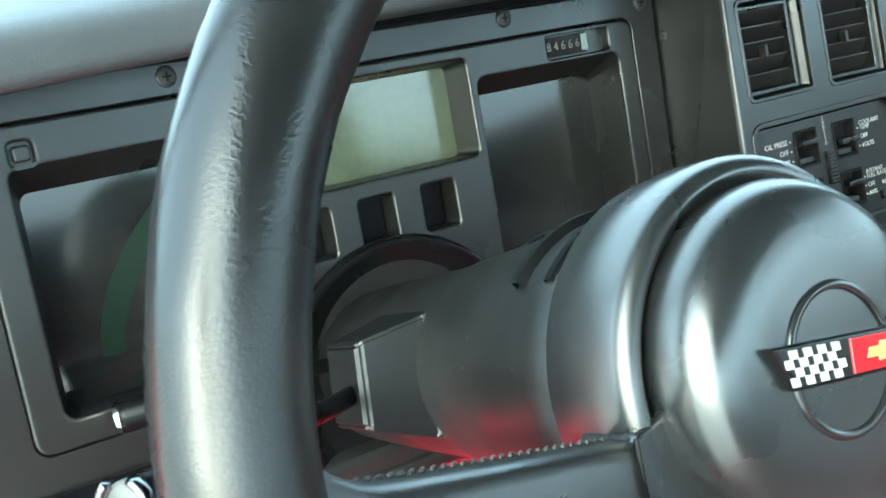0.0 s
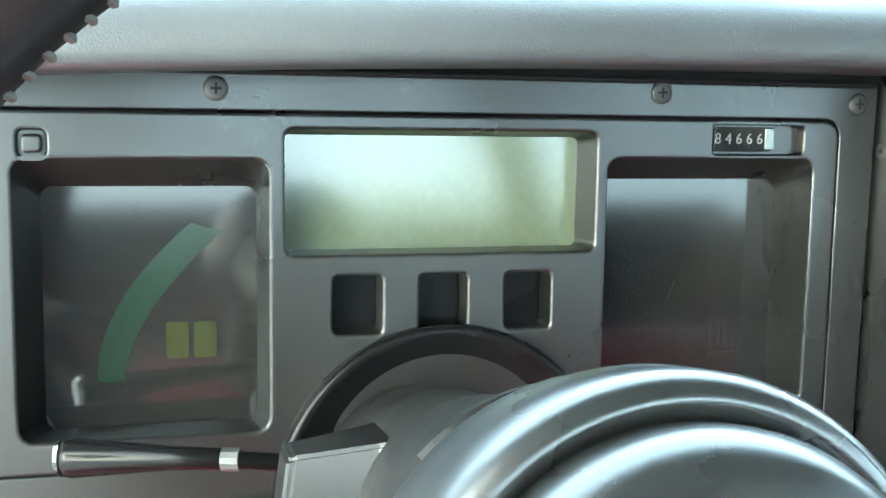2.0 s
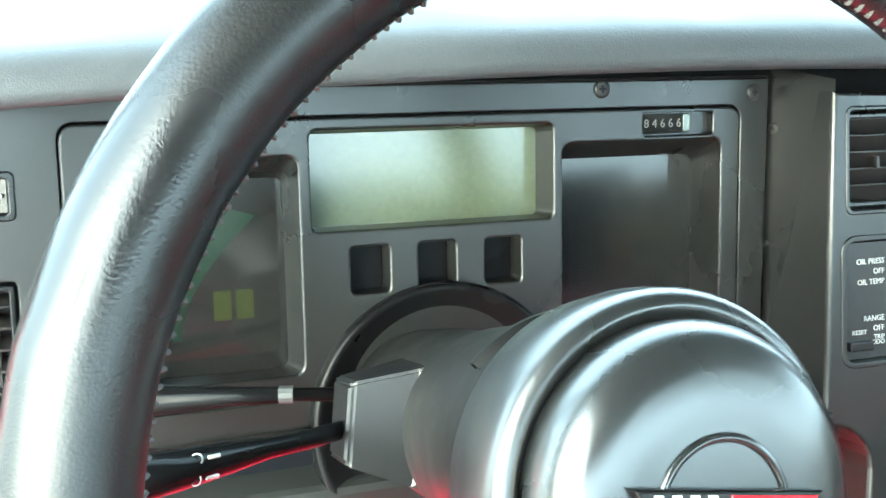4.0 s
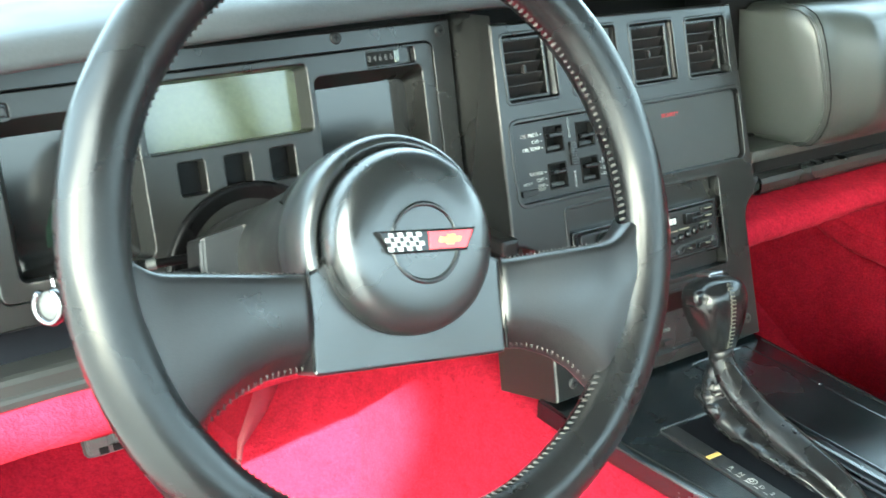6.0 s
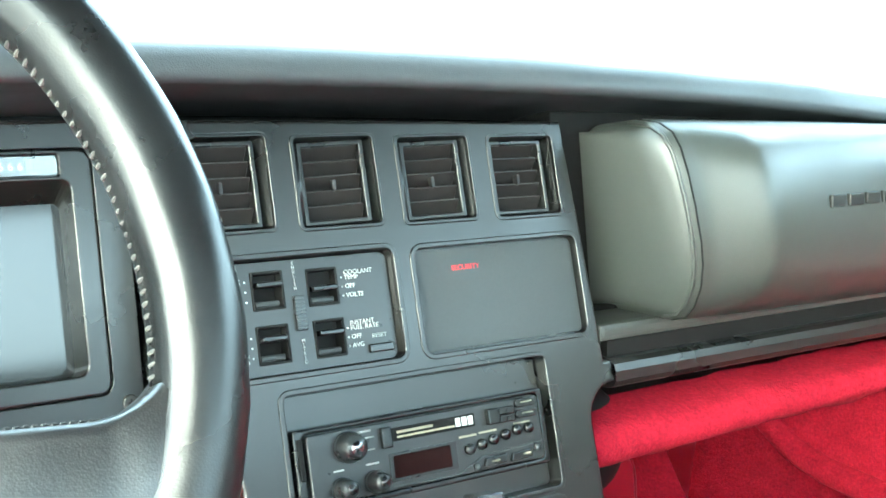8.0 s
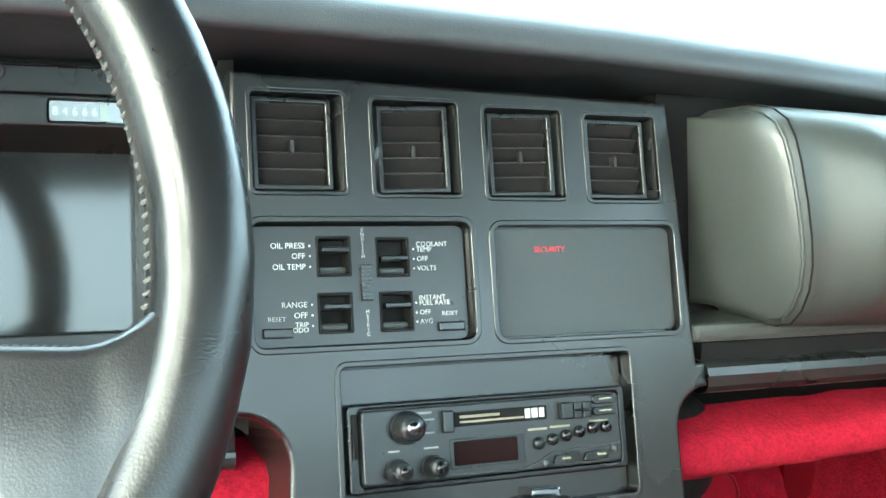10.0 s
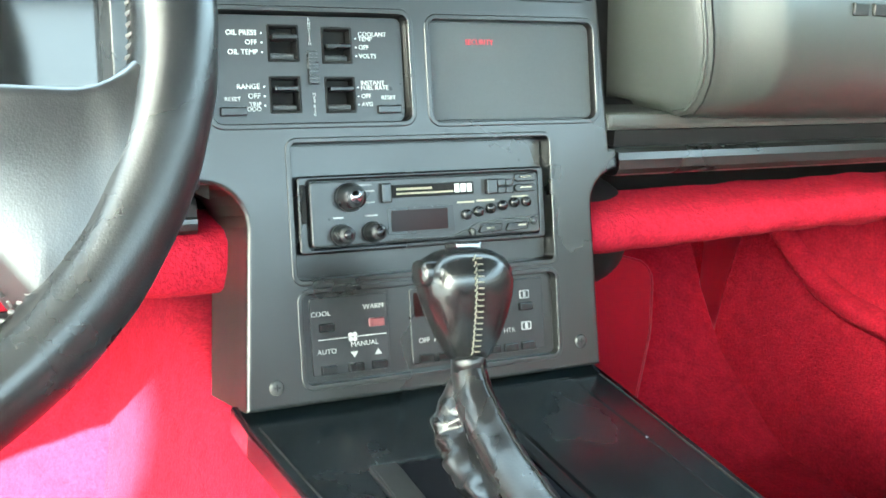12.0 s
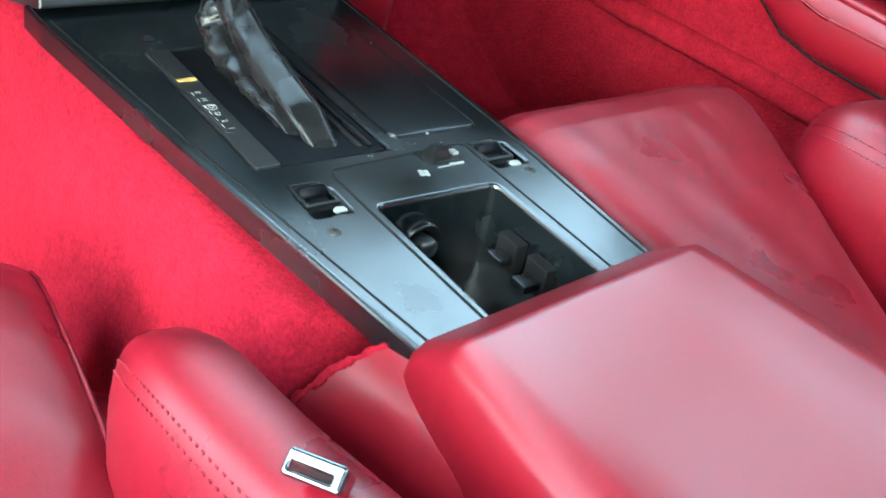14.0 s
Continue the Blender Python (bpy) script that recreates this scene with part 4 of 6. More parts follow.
bars([(0.6680, vs(0.7030), 0.010, 0.0012), (0.6715, vs(0.6990), 0.008, 0.0010), (0.6715, vs(0.6915), 0.008, 0.0010), (0.6500, vs(0.6825), 0.007, 0.0011), (0.6720, vs(0.6828), 0.009, 0.0011)], M_DIM, rd, FW + 0.0003)
part("side_latch", block(0.6295, 0.6330, vs(0.6800), vs(0.7050), 0.0115, 0.0135, 0.0008), M_DEEP, rd)

# climate control
cc = thing("climate_control", STACK @ pose(0, 0, -0.0055), "black climate control panel with grey legends", "climate control")
part("backplate", slab(rrect(0.6275, 0.8155, vs(0.5765), vs(0.6335), 0.004), 0, 0.001, 0.0004), M_DASH, cc)
part("key_panel", slab(rrect(0.6325, 0.6870, vs(0.5800), vs(0.6310), 0.002), 0.0016, 0.0016, 0.0006), M_RADIO, cc)
part("key_panel", slab(rrect(0.7035, 0.8080, vs(0.5800), vs(0.6310), 0.002), 0.0016, 0.0016, 0.0006), M_RADIO, cc)
part("display_window", slab(rrect(0.7060, 0.7560, vs(0.6120), vs(0.6285), 0.001), 0.0024, 0.001, 0.0003), M_LENS, cc)
for x, z, mt in ((0.6430, 0.6115, M_TRIM), (0.6780, 0.6120, M_WARM), (0.6430, 0.5835, M_TRIM), (0.6620, 0.5835, M_TRIM), (0.6785, 0.5835, M_TRIM), (0.7130, 0.5835, M_TRIM), (0.7270, 0.5835, M_TRIM), (0.7650, 0.5835, M_TRIM), (0.7790, 0.5835, M_TRIM), (0.7930, 0.5835, M_TRIM), (0.7925, 0.6115, M_TRIM)):
    part("key", block(x - 0.0052, x + 0.0052, vs(z) - 0.0028, vs(z) + 0.0028, 0, 0.0046, 0.0009), mt, cc)
for s, x, z in (("COOL", 0.6395, 0.6205), ("WARM", 0.6765, 0.6225), ("AUTO", 0.6425, 0.5955), ("MANUAL", 0.6690, 0.5985), ("OFF", 0.7125, 0.5955), ("AUTO", 0.7265, 0.5955), ("VENT", 0.7640, 0.5945), ("HTR", 0.7790, 0.5955)):
    lines(s, 0.0046, M_DIM, cc, x, vs(z), 0.0020, align="CENTER", wide=1.05)
part("legend_line", block(0.6370, 0.6580, vs(0.6033), vs(0.6039), 0.0012, 0.0020, 0), M_DIM, cc)
part("legend_line", block(0.6640, 0.6850, vs(0.6033), vs(0.6039), 0.0012, 0.0020, 0), M_DIM, cc)
for a in range(4):
    part("fan_blade", lathe([(0.0016, 0.0016), (0.0016, 0.0021)], 10, (0.661 + 0.0021 * math.cos(a * 1.571 + 0.78), vs(0.6036) + 0.0021 * math.sin(a * 1.571 + 0.78))), M_DIM, cc)
for x, d in ((0.6615, -1), (0.6785, 1)):
    part("arrow", slab([(x - 0.0026, vs(0.5920) - 0.0018 * d), (x + 0.0026, vs(0.5920) - 0.0018 * d), (x, vs(0.5920) + 0.0022 * d)][::d], 0.0021, 0.0006, 0.0001), M_DIM, cc)
for x, z in ((0.7925, 0.6200), (0.7930, 0.5975)):
    bm = bmesh.new()
    plate(bm, rrect(x - 0.0040, x + 0.0040, vs(z) - 0.0030, vs(z) + 0.0030, 0.001), [(rrect(x - 0.0032, x + 0.0032, vs(z) - 0.0022, vs(z) + 0.0022, 0.0008), 0.0004, None, False)], 0.0021, 0.0005, 0.0001)
    part("defrost_symbol", bm, M_DIM, cc)
    part("symbol_stroke", block(x - 0.001, x + 0.001, vs(z) - 0.002, vs(z) + 0.002, 0.0012, 0.0021, 0), M_DIM, cc)

# passenger pad
prof = [(0.505, 0.892, 0), (0.462, 0.8955, 0.05), (0.440, 0.8935, 0.3), (0.428, 0.887, 0.55), (0.4215, 0.876, 0.8), (0.4175, 0.860, 0.95), (0.414, 0.835, 1), (0.4125, 0.812, 1), (0.4135, 0.795, 0.95), (0.418, 0.778, 0.70), (0.4265, 0.7635, 0.36), (0.437, 0.7535, 0.10), (0.452, 0.7495, 0), (0.505, 0.747, 0)]
rows = []
for x in list(np.linspace(0.880, 0.905, 5)) + [0.912, 0.92, 0.93, 0.94, 0.946, 0.950, 0.954, 0.96, 0.975, 1.0] + list(np.linspace(1.02, 1.36, 16)):
    s = (x - 0.880) / 0.48
    row = []
    for y, z, f in prof:
        edge = max(0.0, 1 - (x - 0.880) / 0.018)
        lean = 0.026 * (0.89 - z) / 0.14 * max(0, 1 - s * 3)
        swell = min(1, max(0, (x - 0.903) / 0.052))
        bulge = -0.026 * f * swell ** 1.3 * (1.3 - 0.3 * swell)
        yy = y + 0.010 * edge ** 2 * (1 if y < 0.5 else 0) + bulge + 0.05 * s * s
        zz = z + (0.82 - z) * 0.10 * edge ** 2
        row.append((x + lean + 0.012 * max(0.0, (0.95 - x) / 0.07), yy, zz + 0.4 * sag(x)))
    rows.append(row)
first = rows[0]
pad = thing("passenger_pad", pose(0, 0, 0), "padded grey vinyl passenger dash cushion with embossed marks", "dash pad")
part("cushion", loft([[(0.885 + 0.012 * (0.89 - p[2]) / 0.14, 0.508, p[2] * 0.96 + 0.033) for p in first]] + [[(p[0] - 0.004, p[1] * 0.72 + 0.508 * 0.28, p[2] * 0.985 + 0.0125) for p in first]] + rows, closed=False, caps=False), M_PAD, pad, smooth=True)
part("seam_line", tube([(p[0] + 0.0002, p[1] - 0.0002, p[2]) for p in rows[2][1:13]], 0.0007, 5), M_DEEP, pad)
part("piping", tube([(p[0] - 0.0006, p[1] - 0.0008, p[2]) for p in rows[1][1:13]], 0.0016, 6), M_PAD, pad, smooth=True)
for k, l in enumerate((0.015, 0.016, 0.015, 0.015, 0.013, 0.014, 0.014, 0.013)):
    x = 1.022 + 0.0215 * k
    yb = 0.3865 + 0.05 * ((x + l / 2 - 0.880) / 0.48) ** 2
    part("embossed_bar", block(x, x + l, yb - 0.0008, yb + 0.006, 0.8255, 0.8345, 0.0008, 1), M_EMBOSS, pad, "dark embossed bar")
part("base_lip", block(0.868, 1.40, 0.462, 0.512, 0.734, 0.7465, 0.004), M_PAD, pad)
# Dull black filler in place of the shade below the base lip.
part("gap_shade_block", block(0.8775, 1.42, 0.4660, 0.50, 0.7215, 0.7335, 0), M_DEEP, pad)

# ---- steering column ----
col = thing("steering_column", COLUMN, "black steering column shroud with two control stalks", "steering column")
bm = lathe([(0.040, -0.32), (0.044, -0.25), (0.0455, -0.175), (0.0475, -0.160), (0.0545, -0.070), (0.0555, -0.045), (0.046, -0.040)], 56, (0, -0.003), 1.0)
part("shroud", bm, M_SHROUD, col, "dull scuffed black shroud", smooth=True)
bm = bmesh.new()
rings = []
for x, u0, u1, w0, w1 in ((-0.020, -0.034, 0.030, -0.228, -0.150), (-0.0394, -0.031, 0.0236, -0.220, -0.1635), (-0.0696, -0.023, 0.0155, -0.208, -0.1700), (-0.0712, -0.0215, 0.0140, -0.206, -0.1720)):
    rings.append([(x, u0, w0), (x, u1, w0), (x, u1, w1), (x, u0, w1)])
loft(rings, True, True, bm)
bmesh.ops.bevel(bm, geom=bm.edges, offset=0.0016, segments=2, affect="EDGES")
part("stalk_housing", bm, M_TRIM, col)
rows = []
for k in range(15):
    a = radians(70 + 74 * k / 14)
    rows.append([((0.0556 + d) * math.cos(a), -0.003 + (0.0556 + d) * math.sin(a), w) for d, w in ((-0.004, -0.080), (0.0022, -0.0775), (0.0022, -0.0735), (-0.0035, -0.0715), (-0.0030, -0.0590), (0.0012, -0.0570), (0.0012, -0.0530), (-0.003, -0.0510))])
part("hazard_slot", loft(rows, closed=False, caps=False), M_TRIM, col, "recessed slot with raised rims", smooth=False)
sk = part("indicator_stalk", tube([(-0.062, -0.006, -0.190), (-0.085, -0.010, -0.172), (-0.110, -0.013, -0.154), (-0.128, -0.0155, -0.141), (-0.150, -0.019, -0.125), (-0.186, -0.0237, -0.100)], [0.0042, 0.0044, 0.0050, 0.0070, 0.0082, 0.0092], 16), M_STALK, col, smooth=True)
TIP = Matrix.Translation((-0.1855, -0.0236, -0.1003)) @ Vector((-0.045, -0.006, 0.0315)).to_track_quat("Z", "Y").to_matrix().to_4x4()
rows = []
for k in range(25):
    a = radians(-150 + 300 * k / 24)
    rows.append([((0.0102 + 0.0022 * math.cos(b)) * math.cos(a), (0.0102 + 0.0022 * math.cos(b)) * math.sin(a), 0.003 + 0.0034 * math.sin(b)) for b in [2 * math.pi * j / 8 for j in range(8)]])
part("chrome_ring", loft(rows), M_NICKEL, sk, "chrome ring, open at one side", smooth=True).matrix_local = TIP
part("end_cap", lathe([(0.0092, -0.001), (0.0092, 0.0022), (0.0075, 0.0034), (0.0003, 0.0038)], 24), M_CAP, sk, "pale grey end cap", smooth=True).matrix_local = TIP
for du in (0.0035, -0.0045):
    part("symbol_stroke", tube([(-0.132, -0.0165 + du, -0.1300), (-0.137, -0.0170 + du, -0.1265)], 0.0009, 5), M_WHITE, sk)
    part("symbol_ring", loft([[(-0.1415 + (0.0022 + 0.0004 * math.cos(b)) * math.cos(a), -0.0175 + du + (0.0022 + 0.0004 * math.cos(b)) * math.sin(a), -0.1235 + 0.0004 * math.sin(b)) for b in (0, 2.1, 4.2)] for a in [2 * math.pi * k / 14 for k in range(15)]], True, False), M_WHITE, sk)
sk = part("wiper_stalk", tube([(-0.050, 0.0055, -0.232), (-0.086, 0.0025, -0.2475), (-0.0865, 0.0025, -0.2478), (-0.110, 0.0000, -0.255), (-0.150, -0.0050, -0.267), (-0.1545, -0.0056, -0.2685)], [0.0036, 0.0036, 0.0042, 0.0050, 0.0085, 0.0075], 16), M_STALK, col, smooth=True)
part("grey_collar", tube([(-0.083, 0.0028, -0.2465), (-0.090, 0.0020, -0.2490)], 0.0048, 12), M_PANEL, sk)
part("chrome_tip", tube([(-0.1535, -0.0054, -0.2681), (-0.1555, -0.0057, -0.2687)], [0.0082, 0.0070], 14), M_CHROME, sk)
lever = part("ignition_lever", tube([(0.030, 0.030, -0.205), (0.060, 0.045, -0.210), (0.078, 0.051, -0.212)], [0.014, 0.011, 0.009], 14), M_TRIM, col, smooth=True)
part("key", block(0.074, 0.097, 0.052, 0.0555, -0.216, -0.206, 0.001), M_CHROME, lever)

# ---- steering wheel ----
sw = thing("steering_wheel", WHEEL, "black leather two-spoke steering wheel with worn stitched rim", "steering wheel")
R, TR, RU, RW = 0.1855, 0.0180, 0.0022, 0.0
DISH = Matrix.Translation((0.0036, 0, -0.0096))   # the hub sits deeper than the rim
RIM = Matrix.Translation((0.0034, RU, RW))
rings = []
for k in range(120):
    a = 2 * math.pi * k / 120
    c, s = math.cos(a), math.sin(a)
    rings.append([((R + TR * 1.02 * math.cos(b) + 0.0009 * noise.noise(Vector((c * 9, s * 9, b)))) * c, (R + TR * 1.02 * math.cos(b)) * s, TR * math.sin(b)) for b in [2 * math.pi * j / 24 for j in range(24)]])
rings.append(rings[0])
part("rim", loft(rings, True, False), M_RIM, sw, "black leather rim, cracked and shiny", smooth=True).matrix_local = RIM
# lacing on the inner side of the rim
stitch_me = mesh_of("stitch", tube([(0.0026, -0.0012, -0.0060), (-0.0008, 0, 0), (0.0026, 0.0016, 0.0060)], 0.0009, 5), M_THREAD)
for k in range(230):
    ob = new("stitch", stitch_me)
    ob.parent = sw
    ob.matrix_local = RIM @ Matrix.Rotation(2 * math.pi * k / 230, 4, "Z") @ Matrix.Translation((R - TR, 0, 0))
spoke_stitch = mesh_of("stitch", tube([(-0.0016, -0.0006, 0.0016), (0, 0.0004, 0), (0.0016, -0.0002, -0.0018)], 0.0006, 5), M_THREAD)
edge_stitch = mesh_of("stitch", tube([(-0.0010, 0.0030, 0.0030), (0, 0.0010, 0.0014), (0.0010, 0.0004, -0.0008)], 0.0006, 5), M_THREAD)
# spokes: padded leather, folded back along the lower edge
for sgn in (-1, 1):
    rings = []
    for k in range(21):
        s = k / 20
        r = 0.0660 + 0.114 * s
        top = -0.019 + 0.008 * s + 0.024 * max(0, (s - 0.70) / 0.30) ** 2.4
        bot = float(np.interp(r, (0.066, 0.090, 0.110, 0.125, 0.136, 0.144, 0.150, 0.181), (-0.0745, -0.0765, -0.084, -0.094, -0.106, -0.115, -0.108, -0.045)))
        wc = -0.004 + 0.004 * s - 0.0096 * (1 - s) ** 1.5
        th = 0.0085 + 0.001 * s
        c = 0.0135 * (1 - 0.8 * max(0.0, (s - 0.72) / 0.28))
        mid_ = (top + bot) / 2
        wf, wb = wc + th, wc - th - 0.003
        sect = [(top - 0.006, wf), (mid_ + 0.010, wf + 0.0012), (mid_, wf + 0.0012), (bot + c + 0.006, wf + 0.0003), (bot + c + 0.0015, wf - 0.0008), (bot + c * 0.85, wf - 0.0035), (bot + c * 0.35, wb + 0.005), (bot + 0.0006, wb + 0.0015), (bot, wb), (bot + 0.003, wb - 0.002), (mid_, wb - 0.002), (top - 0.004, wb - 0.001), (top - 0.0006, wb + 0.002), (top, wc), (top - 0.0008, wf - 0.003), (top - 0.0028, wf - 0.0009)]
        pucker = max(0.0, (s - 0.62) / 0.38) * 0.0012
        ring_ = [(sgn * r + 0.0036 * (1 - s), u, w + pucker * math.sin(u * 520 + s * 9)) for u, w in sect]
        rings.append(ring_)
    sp_ = part("spoke", loft(rings), M_LEATHER, sw, "creased black leather spoke", smooth=True)
    for q in np.linspace(0.03, 0.84, 30):
        q = float(q)
        ob = new("stitch", spoke_stitch)
        ob.parent = sp_
        ob.matrix_local = Matrix.Translation((sgn * (0.0660 + 0.114 * q) + 0.0036 * (1 - q), -0.0186 + 0.008 * q, -0.0075 + 0.004 * q - 0.0096 * (1 - q) ** 1.5)) @ Matrix.Rotation(0.5 * sgn, 4, "Z")
    for q in np.linspace(0.02, 0.62, 19):
        r = 0.0660 + 0.114 * float(q)
        bot = float(np.interp(r, (0.066, 0.090, 0.110, 0.125, 0.136, 0.144), (-0.0745, -0.0765, -0.084, -0.094, -0.106, -0.115)))
        ob = new("stitch", edge_stitch)
        ob.parent = sp_
        ob.matrix_local = Matrix.Translation((sgn * r + 0.0036 * (1 - float(q)), bot + 0.0012, -0.0115 + 0.004 * float(q) - 0.0096 * (1 - float(q)) ** 1.5)) @ Matrix.Rotation(0.25 * sgn, 4, "Z")
    part("seam", tube([(sgn * 0.0668, -0.0185, 0.0040), (sgn * 0.0668, -0.045, 0.0050), (sgn * 0.0672, -0.0735, 0.0030)], 0.0009, 6), M_DEEP, sp_).matrix_local = DISH
# centre plate and horn pad
bm = slab(fillet([(-0.0665, -0.0765), (0.0665, -0.0765), (0.0665, -0.0185), (0.052, -0.012), (-0.052, -0.012), (-0.0665, -0.0185)], 0.003), 0.0030, 0.024, 0.002)
part("centre_plate", bm, M_HUB, sw).matrix_local = DISH
bm = lathe([(0.052, -0.050), (0.0560, -0.044), (0.0630, -0.037), (0.0655, -0.020), (0.0655, -0.004), (0.0640, 0.000), (0.0600, 0.0028), (0.0570, 0.001), (0.0545, -0.002)], 72, (-0.001, -0.004), caps=False)
part("collar", bm, M_HUB, sw, smooth=True).matrix_local = DISH
bm = lathe([(0.0545, -0.004), (0.0555, 0.003), (0.0555, 0.009), (0.0540, 0.0150), (0.0505, 0.0200), (0.0460, 0.0225), (0.0400, 0.0237), (0.0300, 0.0240), (0.0003, 0.0240)], 72, (-0.001, -0.004))
pad_ = part("horn_pad", bm, M_HUB, sw, "round black horn pad with a raised ring", smooth=True)
pad_.matrix_local = DISH
part("raised_ring", loft([[((0.0226 + 0.0016 * math.cos(b)) * math.cos(a), -0.006 + (0.0226 + 0.0016 * math.cos(b)) * math.sin(a), 0.0240 + 0.0015 * math.sin(b)) for b in [2 * math.pi * j / 8 for j in range(8)]] for a in [2 * math.pi * k / 48 for k in range(49)]], True, False), M_HUB, pad_, smooth=True)
em = part("emblem", slab([(-0.0270, -0.0125), (0.0285, -0.0125), (0.0365, 0.0015), (-0.0365, 0.0015)], 0.0355, 0.004, 0.0012), M_TRIM, sw, "crossed-flag style emblem, chequered white and red")
em.matrix_local = DISH @ Matrix.Translation((0, 0, -0.0076)) @ Matrix.Diagonal((0.925, 0.95, 1, 1))
part("emblem_field", slab([(-0.0005, -0.0110), (0.0275, -0.0110), (0.0335, 0.0000), (-0.0005, 0.0000)], 0.0361, 0.0008, 0.0003), M_BADGE_RED, em)
part("emblem_bar", slab([(0.0065, -0.0070), (0.0225, -0.0070), (0.0240, -0.0038), (0.0080, -0.0038)], 0.0366, 0.0008, 0.0002), M_GOLD, em)
part("emblem_bar", slab([(0.0120, -0.0084), (0.0175, -0.0084), (0.0190, -0.0024), (0.0135, -0.0024)], 0.0367, 0.0008, 0.0002), M_GOLD, em)
for r_ in range(4):
    for c_ in range(8):
        if (r_ + c_) % 2 == 0:
            u, v = -0.0295 - 0.0009 * r_ + c_ * 0.00335, -0.0110 + r_ * 0.00275
            part("check", slab([(u, v), (u + 0.00335, v), (u + 0.0028, v + 0.00275), (u - 0.0006, v + 0.00275)], 0.0361, 0.0007, 0.0002), M_WHITE, em)

# ---- console ----
con = thing("console", CONSOLE, "long satin black console sloping up to the dash", "console")
outline = [(0.640, vk(-0.10)), (0.826, vk(-0.10)), (0.8465, vk(0.16)), (0.8545, vk(0.435)), (0.5815, vk(0.435)), (0.5825, vk(0.40)), (0.6035, vk(0.20))]
holes = [(rrect(0.6365, 0.7370, vk(0.158), vk(0.336), 0.004), 0.0035, None, True),
         (rrect(0.748, 0.8215, vk(0.170), vk(0.409), 0.005), 0.0012, None, True),
         (rrect(0.689, 0.7835, vk(-0.075), vk(0.0965), 0.005), 0.060, rrect(0.694, 0.780, vk(-0.075), vk(0.0925), 0.005), True),
         (rrect(0.6450, 0.6700, vk(0.096), vk(0.124), 0.002), 0.006, None, True),
         (rrect(0.7995, 0.8260, vk(0.114), vk(0.142), 0.002), 0.006, None, True)]
bm = bmesh.new()
plate(bm, outline, holes, 0, 0.019, 0.0028)
part("top", bm, M_CONSOLE, con)
bm = tube([(0.683, vk(-0.09), 0), (0.680, vk(0.138), 0), (0.684, vk(0.1435), 0), (0.7900, vk(0.1505), 0), (0.7945, vk(0.146), 0), (0.7915, vk(-0.09), 0)], 0.0009, 5)
part("panel_joint", bm, M_DEEP, con)
for pts in ([(0.6485, -0.09), (0.6110, 0.20), (0.590, 0.40)], [(0.8195, -0.09), (0.8395, 0.16), (0.8475, 0.41)]):
    part("edge_joint", tube([(x, vk(y), 0.0) for x, y in pts], 0.0008, 5), M_DEEP, con)
for x, y in ((0.6475, 0.068), (0.8195, 0.089)):
    screw(CONSOLE @ pose(x, vk(y), 0.0002), 0.0035, "console screws", "small dark screw in the console top")

lid = thing("tray_lid", CONSOLE, "flat satin black lid set into the console", "lid")
part("lid_plate", slab(rrect(0.7488, 0.8207, vk(0.1708), vk(0.4082), 0.005), 0.0009, 0.002, 0.0007), M_CONSOLE, lid)
part("finger_lip", block(0.772, 0.797, vk(0.1722), vk(0.1752), 0.0007, 0.0013, 0.0003), M_CONSOLE, lid)

ind = thing("gear_indicator", CONSOLE, "black gear position strip with white letters", "gear indicator")
part("strip", slab(rrect(0.6365, 0.6545, vk(0.158), vk(0.3355), 0.002), 0.0012, 0.003, 0.0008), M_RADIO, ind)
part("strip_window", slab(rrect(0.6385, 0.6525, vk(0.205), vk(0.330), 0.0015), 0.0016, 0.0004, 0.0002), M_RADIO, ind)
part("pointer", slab(rrect(0.6385, 0.6525, vk(0.2806), vk(0.2850), 0.0004), 0.0024, 0.0006, 0.0002), M_GOLD, ind, "gold pointer bar")
for k, ch in enumerate("RNDD21"):
    lines(ch, 0.0060, M_DIM, ind, 0.6445, vk(0.2624 - 0.0107 * k), 0.0020, turn=-90, align="CENTER", name="gear_letter")
for k in range(6):
    part("gear_mark", block(0.6402, 0.6408, vk(0.2590 - 0.0095 * k), vk(0.2635 - 0.0095 * k), 0.0012, 0.0020, 0), M_DIM, ind)
part("letter_ring", loft([[(0.6445 + (0.0038 + 0.0004 * math.cos(b)) * math.cos(a), vk(0.2404) + (0.0040 + 0.0005 * math.cos(b)) * math.sin(a), 0.0019 + 0.0003 * math.sin(b)) for b in (0, 2.1, 4.2)] for a in [2 * math.pi * k / 20 for k in range(21)]], True, False), M_DIM, ind)

slotw = thing("shift_slot_cover", CONSOLE, "dull black sliding shifter slot cover", "slot cover")
part("cover", slab(rrect(0.6555, 0.7360, vk(0.159), vk(0.3355), 0.003), -0.0008, 0.002, 0.001), M_STRIP, slotw)
for x in (0.7185, 0.7265):
    part("guide_rib", block(x - 0.0016, x + 0.0016, vk(0.165), vk(0.330), -0.001, 0.0016, 0.0007), M_TRIM, slotw)

# shifter: knob, boot
KNOB = Vector((0.6955, 0.351, 0.690))
NECK = Vector((0.6926, 0.335, 0.628))
gear = thing("gear_lever", pose(*NECK), "leather gear lever knob with chrome button and loose boot", "gear lever")
axis = (KNOB - NECK).normalized()
turnm = Vector((0, 0, 1)).rotation_difference(axis).to_matrix().to_4x4()
prof = [(0.0085, -0.004), (0.0118, 0.0), (0.0165, 0.010), (0.0208, 0.022), (0.0238, 0.034), (0.0246, 0.042), (0.0236, 0.050), (0.0205, 0.0560), (0.0145, 0.0600), (0.0070, 0.0622), (0.0003, 0.0628)]
rings = []
